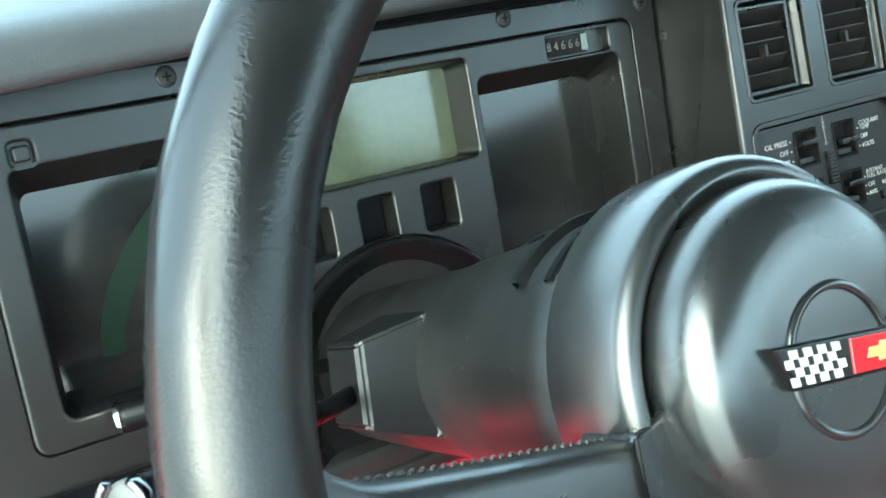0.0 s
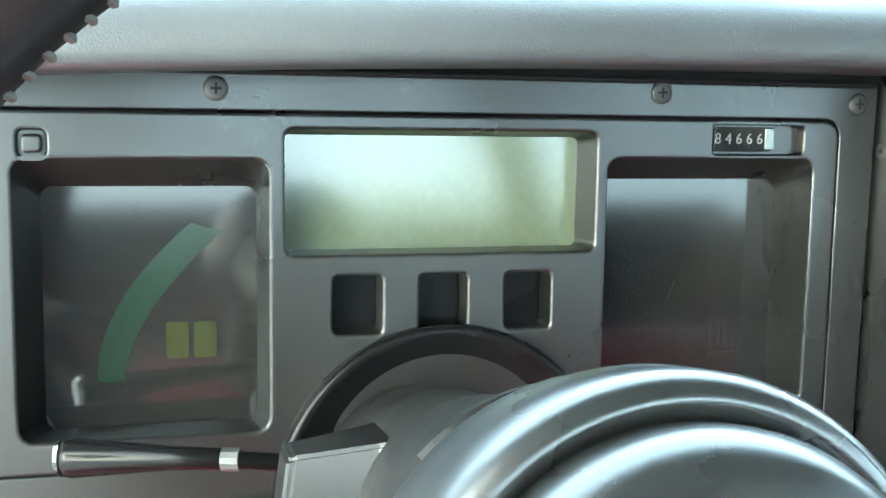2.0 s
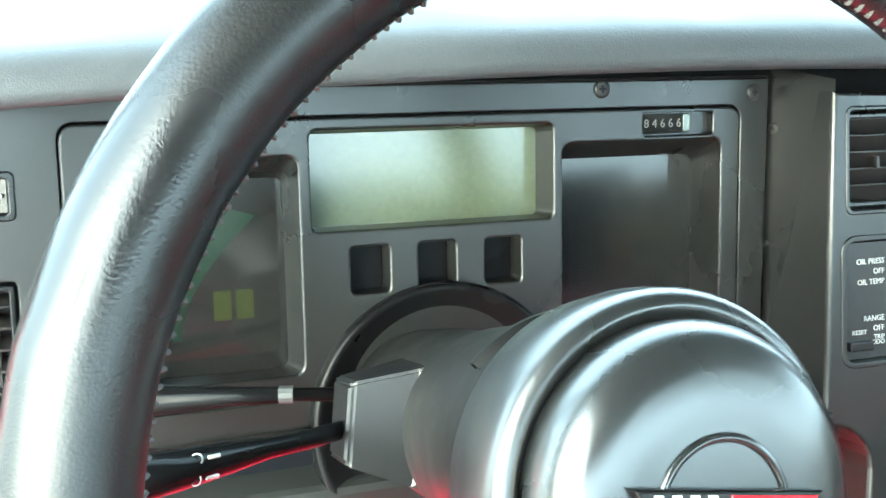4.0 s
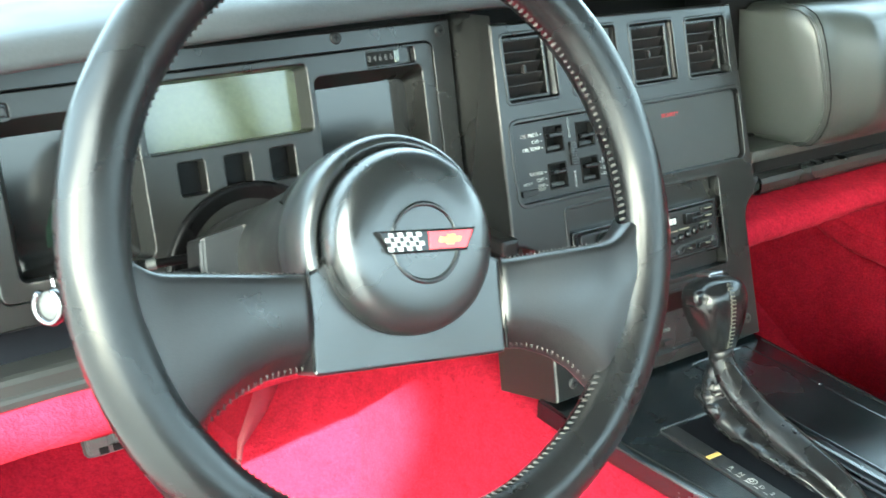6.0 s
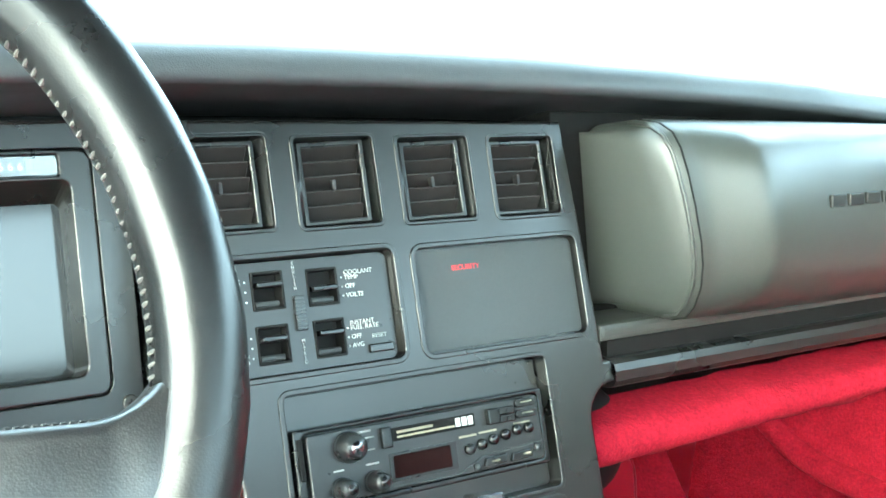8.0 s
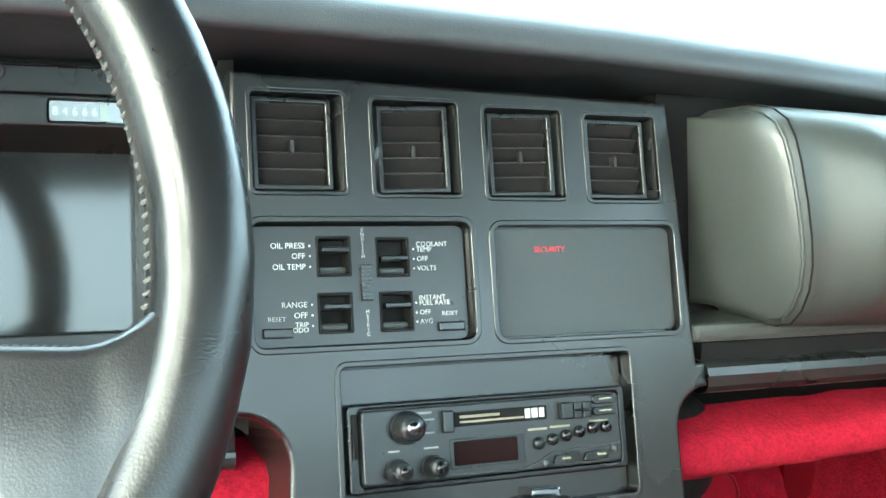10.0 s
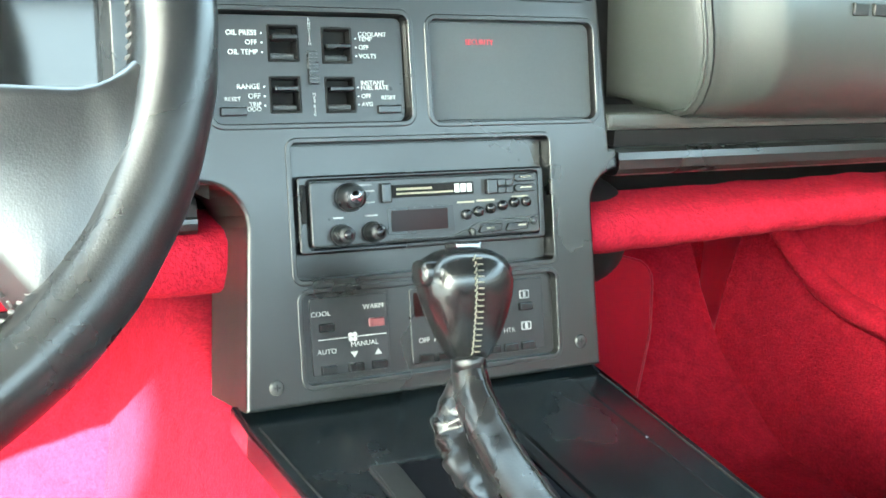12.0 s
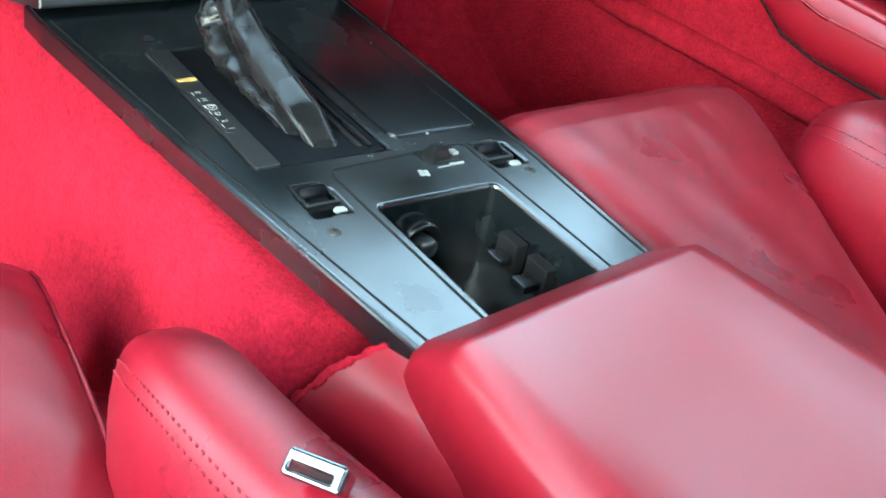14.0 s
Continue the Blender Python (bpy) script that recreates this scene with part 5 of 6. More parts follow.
for r, h in prof:
    rings.append([(-0.0022 * h / 0.06 + 1.16 * r * math.copysign(abs(math.cos(b)) ** 0.8, math.cos(b)), 0.95 * r * math.copysign(abs(math.sin(b)) ** 0.8, math.sin(b)), h) for b in [2 * math.pi * j / 36 for j in range(36)]])
knob = part("knob", loft(rings), M_KNOB, gear, "glossy stitched black leather knob", smooth=True)
knob.matrix_local = turnm
part("button", block(-0.0085, 0.0085, -0.004, 0.012, 0.060, 0.0655, 0.0015), M_NICKEL, knob)
bm = block(-0.0335, -0.014, -0.0115, 0.0085, 0.0400, 0.0555, 0.0062, 4)
part("thumb_button", bm, M_KNOB, knob, "glossy black release button", smooth=True)
st_me = mesh_of("stitch", tube([(-0.0015, 0, -0.0010), (0.0, -0.0007, 0), (0.0015, 0, 0.0010)], 0.00045, 5), M_STITCH)
for k in range(17):
    s = k / 16
    h = 0.002 + 0.054 * s
    rr = float(np.interp(h, [p[1] for p in prof], [p[0] for p in prof]))
    b = radians(-97)
    for side in (-1, 1):
        ob = new("stitch", st_me)
        ob.parent = knob
        ob.matrix_local = Matrix.Translation((-1.08 * rr * abs(math.cos(b)) ** 0.8 + side * 0.0016, -0.95 * rr * abs(math.sin(b)) ** 0.8 - 0.0004, h)) @ Matrix.Rotation(b + 1.57, 4, "Z") @ Matrix.Rotation(side * 0.6, 4, "Y")
part("neck", tube([tuple(-axis * 0.012), tuple(axis * 0.002)], 0.0105, 16), M_BOOT, gear, smooth=True)


def boot_mesh(foot, wid, hgt, dense, wave, lobes, rough_):
    rings = []
    for k in range(dense):
        s = k / (dense - 1) * (len(foot) - 1)
        i = min(int(s), len(foot) - 2)
        f = s - i
        a, b_ = Vector(foot[i]), Vector(foot[i + 1])
        c = a.lerp(b_, f) - NECK
        w_, h_ = wid[i] + (wid[i + 1] - wid[i]) * f, hgt[i] + (hgt[i + 1] - hgt[i]) * f
        prev, nxt = Vector(foot[max(i - 1, 0)]), Vector(foot[min(i + 2, len(foot) - 1)])
        tan = ((b_ - prev).normalized() * (1 - f) + (nxt - a).normalized() * f).normalized()
        up = Vector((1, 0, 0)).cross(tan).normalized() * -1
        fold = min(1.0, k / 5)
        rr = []
        for j in range(36):
            b = 2 * math.pi * j / 36
            q = 1 + fold * (wave * math.sin(k * 1.35 + 1.3 * math.sin(b * 2)) + lobes * math.sin(4 * b + 0.10 * k + 0.6) + rough_ * noise.noise(Vector((k * 0.13, math.cos(b) * 1.8, math.sin(b) * 1.8))))
            rr.append(tuple(c + Vector((1, 0, 0)) * w_ * q * math.cos(b) + up * h_ * q * math.sin(b)))
        rings.append(rr)
    return rings


sheath = boot_mesh([(0.6925, 0.334, 0.620), (0.6915, 0.324, 0.606), (0.6915, 0.306, 0.592), (0.6920, 0.282, 0.580), (0.6925, 0.250, 0.571), (0.6930, 0.213, 0.561), (0.6940, 0.176, 0.5435)],
                   [0.0105, 0.0115, 0.0130, 0.0140, 0.0145, 0.0145, 0.0095], [0.0105, 0.0115, 0.0125, 0.0120, 0.0105, 0.0085, 0.0030], 40, 0.012, 0.035, 0.10)
boot = part("boot", loft(sheath), M_BOOT, gear, "wrinkled soft black leather boot", smooth=True)
part("boot_seam", tube([tuple(Vector(r_[7]) + Vector((0.0003, 0, 0.0004))) for r_ in sheath[1:-1]], 0.0008, 5), M_DEEP, boot)
part("boot_fold", loft(boot_mesh([(0.6910, 0.334, 0.612), (0.6870, 0.333, 0.597), (0.6850, 0.326, 0.581), (0.6860, 0.306, 0.570), (0.6870, 0.270, 0.562), (0.6890, 0.225, 0.554), (0.6910, 0.186, 0.5405)],
                                 [0.0095, 0.0120, 0.0165, 0.0180, 0.0170, 0.0165, 0.0130], [0.0095, 0.0125, 0.0150, 0.0120, 0.0090, 0.0070, 0.0050], 44, 0.05, 0.10, 0.22)), M_BOOT, boot, "bunched leather folds", smooth=True)
for dx, dy, dz, r in ((-0.0165, -0.010, -0.052, 0.0050), (-0.0180, -0.026, -0.060, 0.0046), (-0.0125, 0.004, -0.046, 0.0050)):
    part("boot_fold", tube([(dx + 0.006, dy + 0.010, dz + 0.004), (dx - 0.001, dy + 0.004, dz + 0.002), (dx - 0.002, dy - 0.008, dz - 0.002), (dx + 0.003, dy - 0.022, dz - 0.004)], [r * 0.7, r, r, r * 0.5], 12), M_BOOT, boot, smooth=True)

# window switches, mirror control, ashtray fittings
for x, y in ((0.6568, 0.110), (0.8085, 0.123)):
    ws = thing("window_switch", CONSOLE @ pose(x, vk(y), 0), "black rocker window switch with a white symbol", "switch", "window switches")
    bm = bmesh.new()
    plate(bm, rrect(-0.0125, 0.0125, -0.014, 0.014, 0.002), [(rrect(-0.0095, 0.0095, -0.011, 0.011, 0.001), 0.008, None, True)], 0.0012, 0.003, 0.0008)
    part("surround", bm, M_TRIM, ws)
    part("rocker", tube([(-0.009, 0.003, -0.001), (0.009, 0.003, -0.001)], 0.0045, 14), M_STRIP, ws, smooth=True)
    part("rocker_wing", block(-0.0088, 0.0088, -0.009, 0.003, -0.0045, -0.0025, 0.0006), M_STRIP, ws)
    part("symbol", slab(fillet([(0.0015, -0.0245), (0.0105, -0.0245), (0.0105, -0.0195), (0.0050, -0.0185), (0.0015, -0.0210)], 0.0008), 0.0010, 0.0008, 0.0001), M_DIM, ws)
mk = thing("mirror_control", CONSOLE @ pose(0.7655, vk(0.126), 0), "black pointed mirror control knob with white marks", "mirror control")
part("base", slab(rrect(-0.017, 0.017, -0.009, 0.009, 0.003), 0.0010, 0.001, 0.0004), M_TRIM, mk)
bm = loft([[(-0.012, -0.007, 0), (0.008, -0.007, 0), (0.008, 0.007, 0), (-0.012, 0.007, 0)], [(-0.006, -0.004, 0.009), (0.003, -0.004, 0.009), (0.003, 0.004, 0.009), (-0.006, 0.004, 0.009)]])
bmesh.ops.bevel(bm, geom=bm.edges, offset=0.001, segments=2, affect="EDGES")
part("knob", bm, M_TRIM, mk)
part("arrow_tip", block(0.010, 0.015, -0.003, 0.003, 0.0006, 0.003, 0.0006), M_DIM, mk)
bars([(-0.010, -0.0135, 0.022, 0.0009), (0.001, -0.0120, 0.012, 0.0022)], M_DIM, mk, 0.0008)
for a in range(4):
    part("fan_blade", lathe([(0.002, 0.0003), (0.002, 0.0008)], 10, (-0.024 + 0.0026 * math.cos(a * 1.571 + 0.5), -0.017 + 0.0026 * math.sin(a * 1.571 + 0.5))), M_DIM, mk)
at = thing("ashtray_well", CONSOLE, "deep black console well with lighter socket and switches", "ashtray well")
sock = part("lighter_socket", lathe([(0.0155, 0.0), (0.0155, 0.006), (0.0125, 0.008), (0.0118, 0.002), (0.0003, 0.002)], 28), M_TRIM, at, smooth=True)
sock.matrix_local = pose(0.723, vk(0.0930), -0.030, 90, 0, 0)
part("lighter", lathe([(0.0060, 0.0), (0.0075, 0.010), (0.0070, 0.014), (0.0003, 0.0145)], 20), M_RADIO, sock, smooth=True)
for y, d in ((0.060, 0.006), (0.030, 0.012), (-0.004, 0.006)):
    t_ = part("toggle", block(0.772, 0.7815, vk(y) - 0.010, vk(y) + 0.010, -0.042, -0.020, 0.001), M_DEEP, at)
    part("toggle_lever", block(0.764 - d * 0.5, 0.776, vk(y) - 0.008, vk(y) + 0.006, -0.036, -0.030, 0.001), M_TRIM, t_)

# ---- armrest ----
arm = thing("armrest", pose(0, 0, 0), "red vinyl centre armrest box with a hinged lid", "armrest")
def arm_row(y, zt, r, drop=0.0):
    """A cross-section of the lid: soft shoulder on the driver side, crisp edge on the other."""
    x0, x1 = 0.6190 + 0.15 * (y + 0.06), 0.8195
    pts = [(x0 - 0.013, zt - 0.150), (x0 - 0.010, zt - 0.060), (x0 - 0.0085, zt - 0.030), (x0 - 0.006, zt - 0.016), (x0 - 0.0025, zt - r * 0.75), (x0 + r * 0.35, zt - r * 0.32), (x0 + r * 0.9, zt - r * 0.06), (x0 + r * 1.5, zt)]
    for t in np.linspace(0.12, 0.92, 8):
        pts.append((x0 + 1.5 * r + (x1 - x0 - 1.5 * r) * t, zt - 0.0028 * math.sin(math.pi * min(t * 1.4, 1.0)) * (1 - drop)))
    pts += [(x1 - 0.0025, zt), (x1 - 0.0006, zt - 0.0010), (x1, zt - 0.0035), (x1 + 0.002, zt - 0.030), (x1 + 0.004, zt - 0.150)]
    return [(x, y + 0.105 * (x - 0.62), z) for x, z in pts]
rows = [arm_row(-0.020, 0.520, 0.006, 1), arm_row(-0.0225, 0.5395, 0.006, 1), arm_row(-0.0255, 0.5430, 0.006, 1), arm_row(-0.0560, 0.5648, 0.007, 1), arm_row(-0.0590, 0.5668, 0.008, 1), arm_row(-0.0640, 0.5675, 0.009, 0.6), arm_row(-0.085, 0.5677, 0.010, 0.2)] + [arm_row(y, 0.5677 + 0.01 * (-0.1 - y), 0.011 + 0.03 * (-0.1 - y)) for y in np.linspace(-0.115, -0.62, 12)]
part("lid", loft(rows, closed=False, caps=False), M_REDV, arm, "pale-shining red vinyl lid with a soft crowned top", smooth=True)
front = [(0.640, -0.014, 0.535), (0.622, 0.000, 0.525), (0.604, 0.017, 0.504), (0.589, 0.033, 0.473), (0.587, 0.027, 0.440), (0.584, 0.020, 0.34)]
rear = [(0.634, -0.10, 0.539), (0.618, -0.10, 0.531), (0.604, -0.10, 0.510), (0.597, -0.10, 0.475), (0.592, -0.10, 0.44), (0.586, -0.10, 0.34)]
rows = []
for k in range(6):
    rows.append([tuple(Vector(p).lerp(Vector(q), k / 5)) for p, q in zip(front, rear)])
for y in (-0.2, -0.4, -0.62):
    rows.append([(x - 0.03 * (-0.1 - y), y, z) for x, _, z in rear])
part("side", loft(rows, closed=False, caps=False), M_REDV, arm, "red vinyl side panel", smooth=True)
part("lid_seam", tube([(0.6215, -0.034, 0.5385), (0.6175, -0.07, 0.539), (0.613, -0.138, 0.540), (0.606, -0.3, 0.543), (0.600, -0.6, 0.547)], 0.0016, 6), M_RED, arm, smooth=True)
rng = random.Random(4)
edge = []
for k in range(40):
    f = k / 39 * 4
    i = min(int(f), 3)
    p = Vector(front[i]).lerp(Vector(front[i + 1]), f - i)
    edge.append((p.x + rng.uniform(-0.0012, 0.0012), p.y + 0.001 + rng.uniform(-0.0012, 0.0012), p.z + rng.uniform(-0.0008, 0.0012)))
part("frayed_edge", tube(edge, [rng.uniform(0.0014, 0.0034) for _ in edge], 6), M_CARPET, arm, "frayed red cloth edge", smooth=True)


# ---- seats ----
def superpad(cx, cy, cz, sx, sy, sz, e=0.45, nu=36, nv=18, m=None, wrinkle=0.0):
    """A rounded upholstery block: half sizes sx, sy, sz."""
    bm = bmesh.new()
    rings_ = []
    for i in range(nv + 1):
        p = -math.pi / 2 + math.pi * i / nv
        cp, sp2 = math.copysign(abs(math.cos(p)) ** e, math.cos(p)), math.copysign(abs(math.sin(p)) ** e, math.sin(p))
        row = []
        for j in range(nu):
            q = 2 * math.pi * j / nu
            x, y = math.copysign(abs(math.cos(q)) ** e, math.cos(q)), math.copysign(abs(math.sin(q)) ** e, math.sin(q))
            v = Vector((sx * max(cp, 1e-3) * x, sy * max(cp, 1e-3) * y, sz * sp2))
            if wrinkle:
                v.z += wrinkle * noise.noise(Vector((v.x * 14, v.y * 26, 3)))
            row.append(tuple(v))
        rings_.append(row)
    loft(rings_, True, True, bm)
    bmesh.ops.transform(bm, matrix=Matrix.Translation((cx, cy, cz)) @ (m or Matrix()), verts=bm.verts)
    return bm


def bolster(y0, x0, drift, half, top, long=0.42, base=0.36):
    """A rounded side bolster that begins at a blunt nose and runs back along the seat."""
    rings_ = []
    for k in range(26):
        d = long * (k / 25) ** 1.7
        nose = math.sqrt(max(0.0, 1 - (1 - min(d / 0.07, 1)) ** 2))
        a_, z1 = max(half * nose, 0.002), base + (top - base) * (0.72 + 0.28 * nose) + 0.10 * max(d - 0.13, 0)
        row = []
        for j in range(28):
            q = 2 * math.pi * j / 28
            row.append((x0 + drift * d + a_ * math.copysign(abs(math.cos(q)) ** 0.7, math.cos(q)), y0 - d, (z1 + base) / 2 + (z1 - base) / 2 * math.copysign(abs(math.sin(q)) ** 0.62, math.sin(q))))
        rings_.append(row)
    return rings_


def seat(label, yf, zt, xl, xr, narrow, bolsters, sharp=4.8):
    """A bucket seat: front edge yf, top zt, cushion from xl to xr, its right seam drawing in towards the back."""
    xm = (xl + xr) / 2
    s = thing("bucket_seat", pose(xm, yf, 0.24), label, "car seat", "bucket seats")
    back = Matrix.Translation((-xm, -yf, -0.24))
    track = [(0.0, 0.40), (0.004, 0.44), (0.0, 0.475), (-0.008, 0.498), (-0.022, 0.514), (-0.042, 0.522), (-0.07, 0.524), (-0.11, 0.519), (-0.16, 0.510), (-0.21, 0.499), (-0.27, 0.486), (-0.34, 0.474), (-0.45, 0.465)]
    dense_ = []
    for (ya, za), (yb, zb) in zip(track, track[1:]):
        for k in range(9):
            dense_.append((ya + (yb - ya) * k / 9, za + (zb - za) * k / 9))
    rings_, seam_ = [], []
    for dy, z in dense_:
        z1 = z + zt - 0.524
        lx, rx = xl + 0.06 * narrow * max(0.0, -dy - 0.02), xr - narrow * max(0.0, -dy - 0.02)
        cx, hx = (lx + rx) / 2, (rx - lx) / 2
        row = []
        for j in range(97):
            across = math.sin(math.pi * (j / 96 - 0.5))
            rise = math.sqrt(max(0.0, 1 - abs(across) ** (4.8 if across > 0 else sharp)))
            x = cx + hx * across
            zz = 0.36 + (z1 - 0.36) * rise ** 0.34
            u, v = x - xl, -dy
            crease = 0.0
            for u0, v0, sl, ln in ((0.125, 0.085, 0.9, 0.030), (0.155, 0.095, 0.7, 0.045), (0.165, 0.080, 0.55, 0.05), (0.10, 0.09, 1.3, 0.025), (0.195, 0.075, 0.5, 0.035), (0.235, 0.11, 0.7, 0.02), (0.21, 0.13, 0.9, 0.03)):
                away = (u - u0) - sl * -(v - v0) * 0.6
                crease -= 0.0005 * math.exp(-(away / 0.0032) ** 2 - ((v - v0) / ln) ** 2)
            zz += (crease + 0.0010 * noise.noise(Vector((u * 9, v * 12, 2))) + 0.0008 * noise.noise(Vector((u * 34, v * 22, 7)))) * min(1.0, rise * 1.4)
            row.append((x, yf + dy, zz))
        rings_.append(row)
        seam_.append(Vector(row[84]) + Vector((0.0006, 0, 0.0008)))
    bm = loft(rings_, closed=False, caps=False)
    bm.transform(back)
    part("base_cushion", bm, M_RED, s, "soft red leather cushion with fine creases", smooth=True)
    bm = tube(seam_[10:], 0.0017, 6)
    bm.transform(back)
    part("piping", bm, M_RED, s, smooth=True)
    for spec_ in bolsters:
        rings_ = bolster(*spec_)
        bm = loft(rings_)
        bm.transform(back)
        b = part("bolster", bm, M_RED, s, "rounded red leather side bolster", smooth=True)
        for j, f in ((10, 0.1), (10, 0.75)):
            run = [Vector(r_[j]).lerp(Vector(r_[j + 1]), f) for r_ in rings_[1:]]
            fine_ = [p.lerp(q, k / 6) for p, q in zip(run, run[1:]) for k in range(6)]
            bm = bmesh.new()
            for p, q in list(zip(fine_, fine_[1:]))[::2]:
                tube([p, p.lerp(q, 0.75)], 0.0009, 5, bm)
            bm.transform(back)
            tagged(part("stitch_seam", bm, M_REDV, b), "dotted row of red stitches", kind="stuff")
    bm = superpad(xm, yf - 0.27, 0.33, 0.21, 0.24, 0.075, 0.3)
    bm.transform(back)
    part("base", bm, M_REDV, s, smooth=True)
    bm = superpad(xm, yf - 0.66, 0.545, 0.20, 0.065, 0.22, 0.5, m=Matrix.Rotation(radians(38), 4, "X"))
    bm.transform(back)
    part("backrest", bm, M_RED, s, smooth=True)
    return s


seat("red leather passenger bucket seat with creased cushion", 0.228, 0.548, 0.848, 1.182, 0.58, [(0.120, 1.172, -0.10, 0.075, 0.572), (0.03, 0.880, 0.0, 0.03, 0.470)], 14.0)
seat("red leather driver bucket seat beside the console", 0.250, 0.500, 0.19, 0.522, 0.10, [(0.072, 0.512, 0.07, 0.036, 0.550), (0.05, 0.165, 0.0, 0.042, 0.540)])

bk = thing("belt_buckle", pose(0.512, -0.107, 0.566, 42, 0, -58) @ Matrix.Scale(0.62, 4), "chrome seat belt buckle on a red stalk beside the armrest", "belt buckle")
part("stalk", block(-0.012, 0.012, -0.006, 0.006, -0.09, -0.005, 0.003), M_RED, bk)
part("body", block(-0.019, 0.019, -0.008, 0.008, -0.020, 0.012, 0.003), M_RED, bk)
bm = bmesh.new()
plate(bm, rrect(-0.021, 0.021, -0.0095, 0.0095, 0.003), [(rrect(-0.016, 0.013, -0.0045, 0.0005, 0.001), 0.006, None, True)], 0.016, 0.010, 0.0025)
part("chrome_cap", bm, M_NICKEL, bk)
part("slot", block(-0.0165, 0.0135, -0.005, 0.001, 0.0100, 0.0120, 0), M_DEEP, bk)

# ---- passenger door ----
dr = thing("passenger_door", pose(0, 0, 0), "red vinyl passenger door panel with a swept armrest", "car door")
rows = [[(1.44 - 0.05 * max(0, (z - 0.3)) ** 2 + 0.02 * math.sin(y * 3), y, z) for z in np.linspace(0.24, 0.885, 12)] for y in np.linspace(-1.1, 1.0, 24)]
part("panel", loft(rows, closed=False, caps=False), M_REDV, dr, smooth=True)
stations = [(0.52, 0.735, 0.785, 0.815), (0.45, 0.660, 0.712, 0.745), (0.40, 0.612, 0.665, 0.700), (0.35, 0.565, 0.620, 0.655), (0.30, 0.530, 0.583, 0.615), (0.25, 0.518, 0.570, 0.592), (0.15, 0.510, 0.563, 0.582), (-0.10, 0.505, 0.560, 0.578), (-0.50, 0.505, 0.560, 0.578)]
rows = [[(1.432, y, a0 - 0.030), (1.385, y, a0 - 0.012), (1.354, y, a0), (1.341, y, a0 + 0.012), (1.337, y, (a0 + a1) / 2), (1.338, y, a1), (1.340, y, a1 + 0.004), (1.343, y, a2 - 0.006), (1.350, y, a2), (1.365, y, a2 + 0.003), (1.395, y, a2 + 0.002), (1.432, y, a2 - 0.002)] for y, a0, a1, a2 in stations]
part("armrest", loft(rows, closed=False, caps=False), M_REDV, dr, "smooth red vinyl armrest with piped edges", smooth=True)
part("piping", tube([(1.3365, y, a1) for y, a0, a1, a2 in stations], 0.0018, 6), M_RED, dr, smooth=True)
part("seam", tube([(1.353, y, a0) for y, a0, a1, a2 in stations], 0.0016, 6), M_DEEP, dr, smooth=True)
part("armrest_roll", tube([(1.352, y, a2) for y, a0, a1, a2 in stations], 0.006, 8), M_REDV, dr, smooth=True)
part("pocket", block(1.385, 1.428, -0.6, 0.36, 0.600, 0.70, 0.010), M_DEEP, dr)
part("window_sill", block(1.37, 1.46, 0.452, 0.9, 0.790, 0.900, 0.012), M_TRIM, dr)
part("window_sill", block(1.37, 1.46, -1.1, 0.45, 0.790, 0.955, 0.014), M_TRIM, dr)
# Added out of view to keep the red door out of the display reflections.
part("reflection_strip", block(1.40, 1.455, -1.1, 0.15, 0.640, 0.788, 0.006), M_DEEP, dr, "dull black door strip, added out of view to darken display reflections")

# red side panel of the tunnel in the passenger footwell
kick = fillet([(0.0, -0.12), (0.205, -0.12), (0.213, 0.030), (0.232, 0.118), (0.230, 0.196), (0.176, 0.212), (0.0, 0.200)], [0, 0, 0.10, 0.08, 0.045, 0.05, 0], 8)
KICK = frame_of((0.905, 0.668, 0.345), (1, 0.19, 0), (0, 0.05, 1))
kp = thing("kick_panel", KICK, "smooth red vinyl trim panel beside the console", "trim panel")
part("panel", slab(kick, 0, 0.006, 0.002), M_REDV, kp)
part("edge_bead", tube([(x, y, 0.0005) for x, y in kick[1:-1]], 0.0014, 6), M_RED, kp, smooth=True)
solid("heater_duct", superpad(0.880, 0.545, 0.640, 0.062, 0.05, 0.048, 0.75), M_DEEP, pose(0, 0, 0), "black moulded heater duct under the dash", "heater duct", smooth=True)

# lower side trim in the passenger footwell with a rolled edge
side_edge = [(0.90, 0.70), (0.875, 0.60), (0.848, 0.535), (0.810, 0.505), (0.761, 0.475), (0.712, 0.461), (0.601, 0.450), (0.492, 0.446), (0.35, 0.440), (0.10, 0.420), (-0.20, 0.400)]
sd = thing("side_trim", pose(0, 0, 0), "red carpeted side trim in the passenger footwell", "side trim")
rows = [[(1.431 + 0.003 * math.sin(5 * y), y, z + (0.74 - z) * t) for t in np.linspace(0, 1, 6)] for y, z in side_edge]
part("panel", loft(rows, closed=False, caps=False), M_CARPET, sd, smooth=True)
part("rolled_edge", tube([(1.428, y, z + 0.004) for y, z in side_edge], 0.017, 14), M_CARPET, sd, "rolled carpet edge", smooth=True)

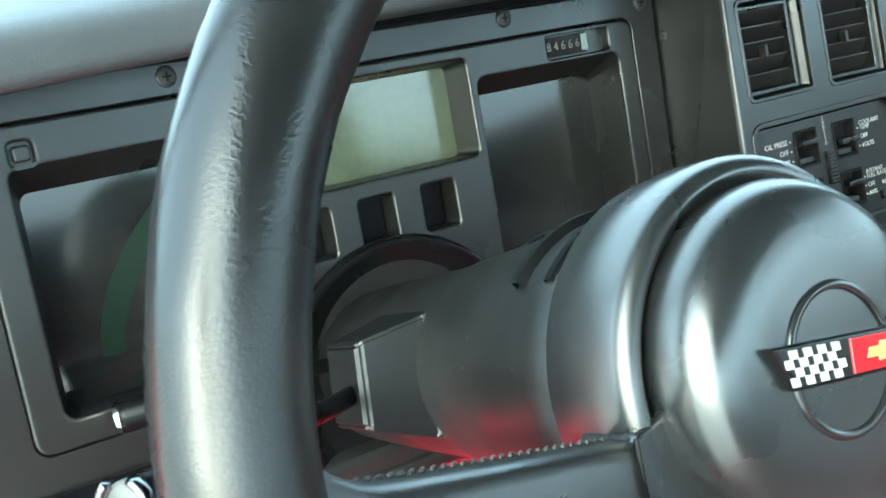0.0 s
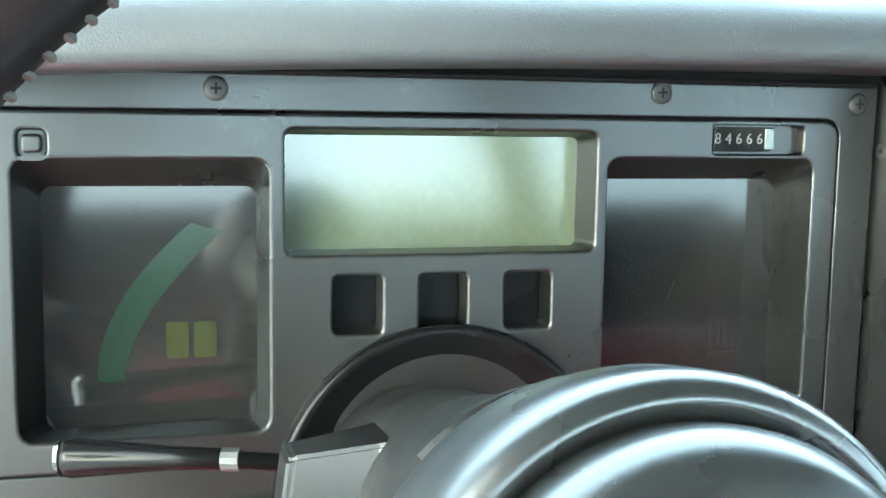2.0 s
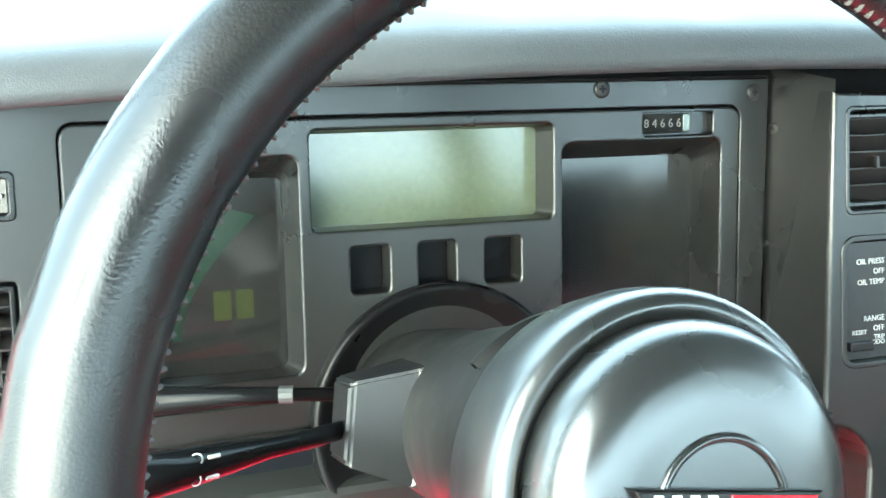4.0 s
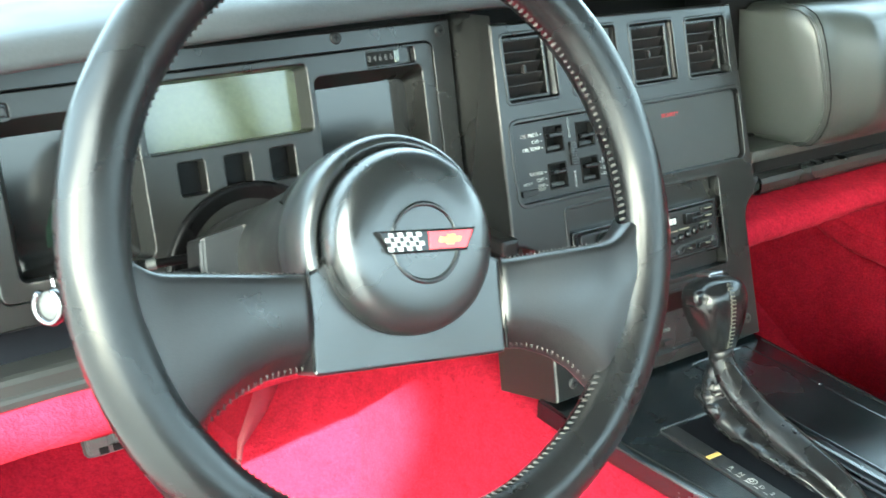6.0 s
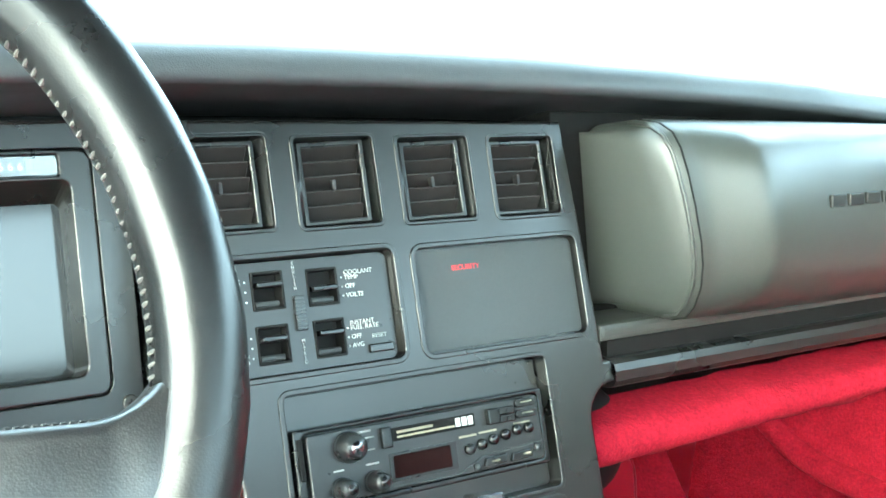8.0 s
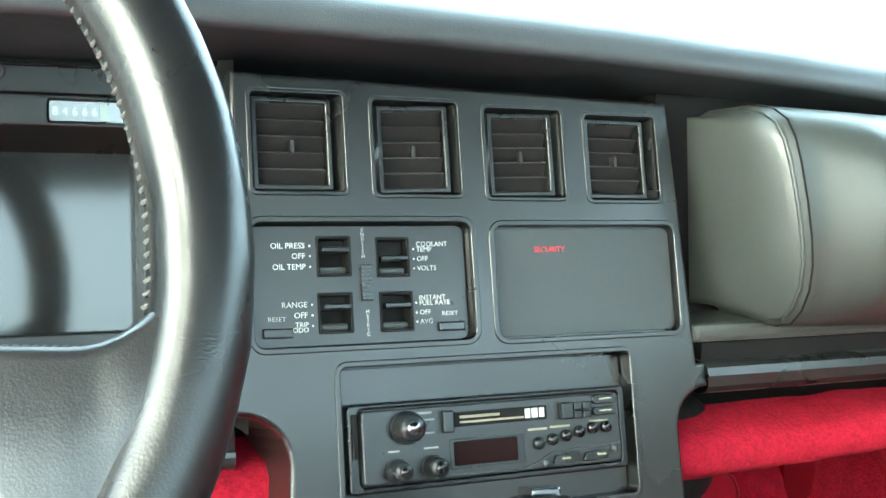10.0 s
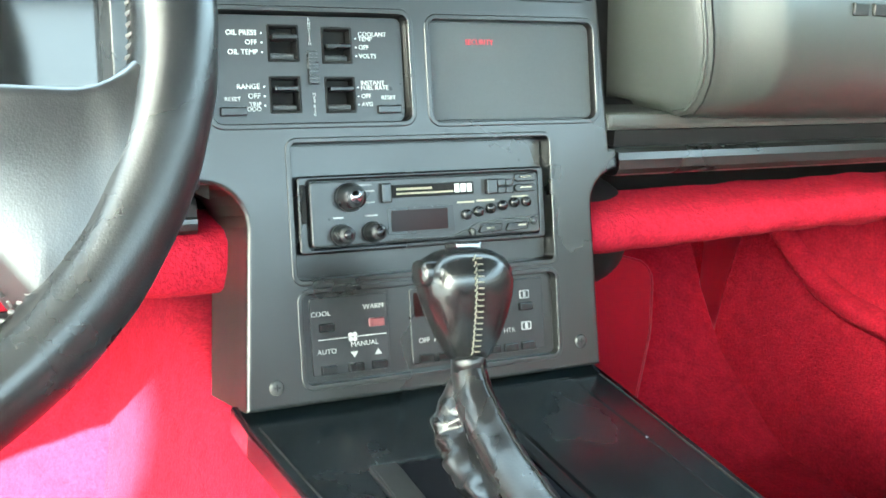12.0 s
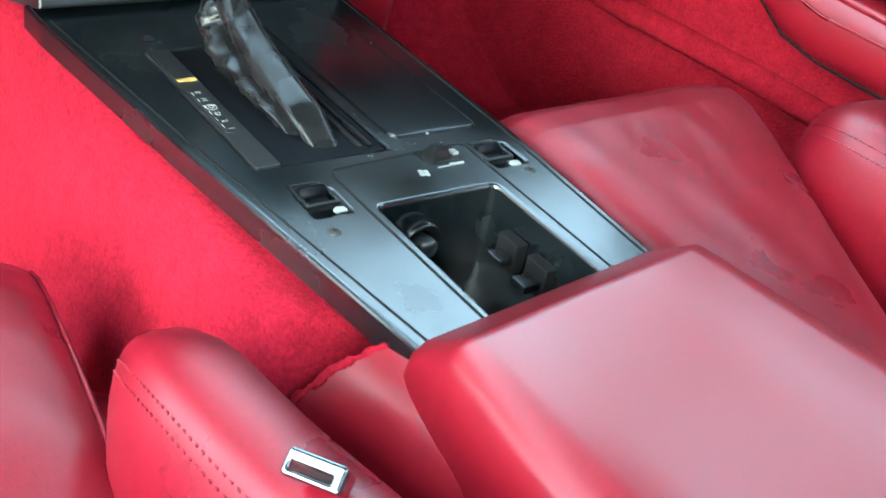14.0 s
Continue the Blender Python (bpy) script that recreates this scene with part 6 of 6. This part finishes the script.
# carpeted shoulder of the tunnel in the driver footwell, with a smooth vinyl edge strip
ridge = [(0.609, 0.904, 0.536), (0.551, 0.873, 0.475), (0.493, 0.842, 0.414), (0.453, 0.827, 0.385), (0.437, 0.811, 0.353), (0.412, 0.775, 0.240)]
inner = [(0.534, 0.896, 0.525), (0.507, 0.873, 0.475), (0.476, 0.849, 0.427), (0.448, 0.832, 0.392), (0.4365, 0.815, 0.354), (0.411, 0.779, 0.240)]
ts = thing("tunnel_trim", pose(0, 0, 0), "red carpeted tunnel shoulder with a smooth vinyl edge", "footwell trim")
rows = []
for k in range(31):
    s = k / 30 * 5
    i = min(int(s), 4)
    p = Vector(ridge[i]).lerp(Vector(ridge[i + 1]), s - i)
    end = Vector((0.600, p.y - 0.12, p.z + 0.055))
    rows.append([tuple(p.lerp(end, t) + Vector((0, -0.012 * math.sin(math.pi * t), 0.012 * math.sin(math.pi * t) + 0.003 * noise.noise(p.lerp(end, t) * 22)))) for t in np.linspace(0, 1, 14)])
part("carpet", loft(rows, closed=False, caps=False), M_CARPET, ts, smooth=True)
rows = [[a, tuple(Vector(a).lerp(Vector(b), 0.5) + Vector((0, -0.002, 0.002))), tuple(Vector(b) + Vector((0.0005, -0.001, 0.001)))] for a, b in zip(inner[:-1], ridge[:-1])]
part("edge_strip", loft(rows, closed=False, caps=False), M_RED, ts, "smooth faded red vinyl strip", smooth=True)
part("strip_screw", lathe([(0.0030, 0.0), (0.0026, 0.0012), (0.0003, 0.0016)], 10), M_DEEP, ts).matrix_local = pose(0.468, 0.8395, 0.4085, 60)
part("side", loft([[a, (a[0] + 0.004, a[1] + 0.16, a[2] - 0.02)] for a in inner], closed=False, caps=False), M_CARPET, ts)
solid("trim_clip", block(0.440, 0.474, 0.497, 0.505, 0.6185, 0.6255, 0.0015), M_DEEP, pose(0, 0, 0), "small black clip under the red knee panel", "clip")

# ---- pedals ----
def pedal(m, w, h, ribs, label):
    p = thing("pedal", m, label, "pedal", "pedals")
    pad_b = part("pad", slab(rrect(-w / 2, w / 2, -h / 2, h / 2, 0.008), 0.0, 0.012, 0.003), M_RUBBER, p)
    for k in range(ribs):
        u = -w / 2 + w * (k + 0.5) / ribs
        part("tread", block(u - w / ribs * 0.38, u + w / ribs * 0.38, -h / 2 + 0.008, h / 2 - 0.018, -0.001, 0.004, 0.0015), M_RUBBER, pad_b)
    part("tread_bar", block(-w / 2 + 0.006, w / 2 - 0.006, -h / 2 + 0.004, -h / 2 + 0.009, 0, 0.004, 0.001), M_RUBBER, pad_b)
    part("pedal_arm", tube([(0, 0, -0.010), (0, 0.10, -0.05), (0, 0.25, -0.05)], 0.008, 8), M_TRIM, p)
    return p


bp = pedal(frame_of((0.336, 0.853, 0.452), (1, 0, 0), (0.1, 0.5, 1)), 0.115, 0.068, 4, "wide ribbed grey rubber brake pedal")
bars([(-0.044 + 0.015 * k, -0.029, 0.010, 0.0075) for k in range(6)], M_DEEP, bp, 0.0046)
pedal(frame_of((0.4555, 0.872, 0.468), (1, 0, 0), (0.1, 0.5, 1)), 0.034, 0.075, 2, "narrow grey rubber accelerator pedal")
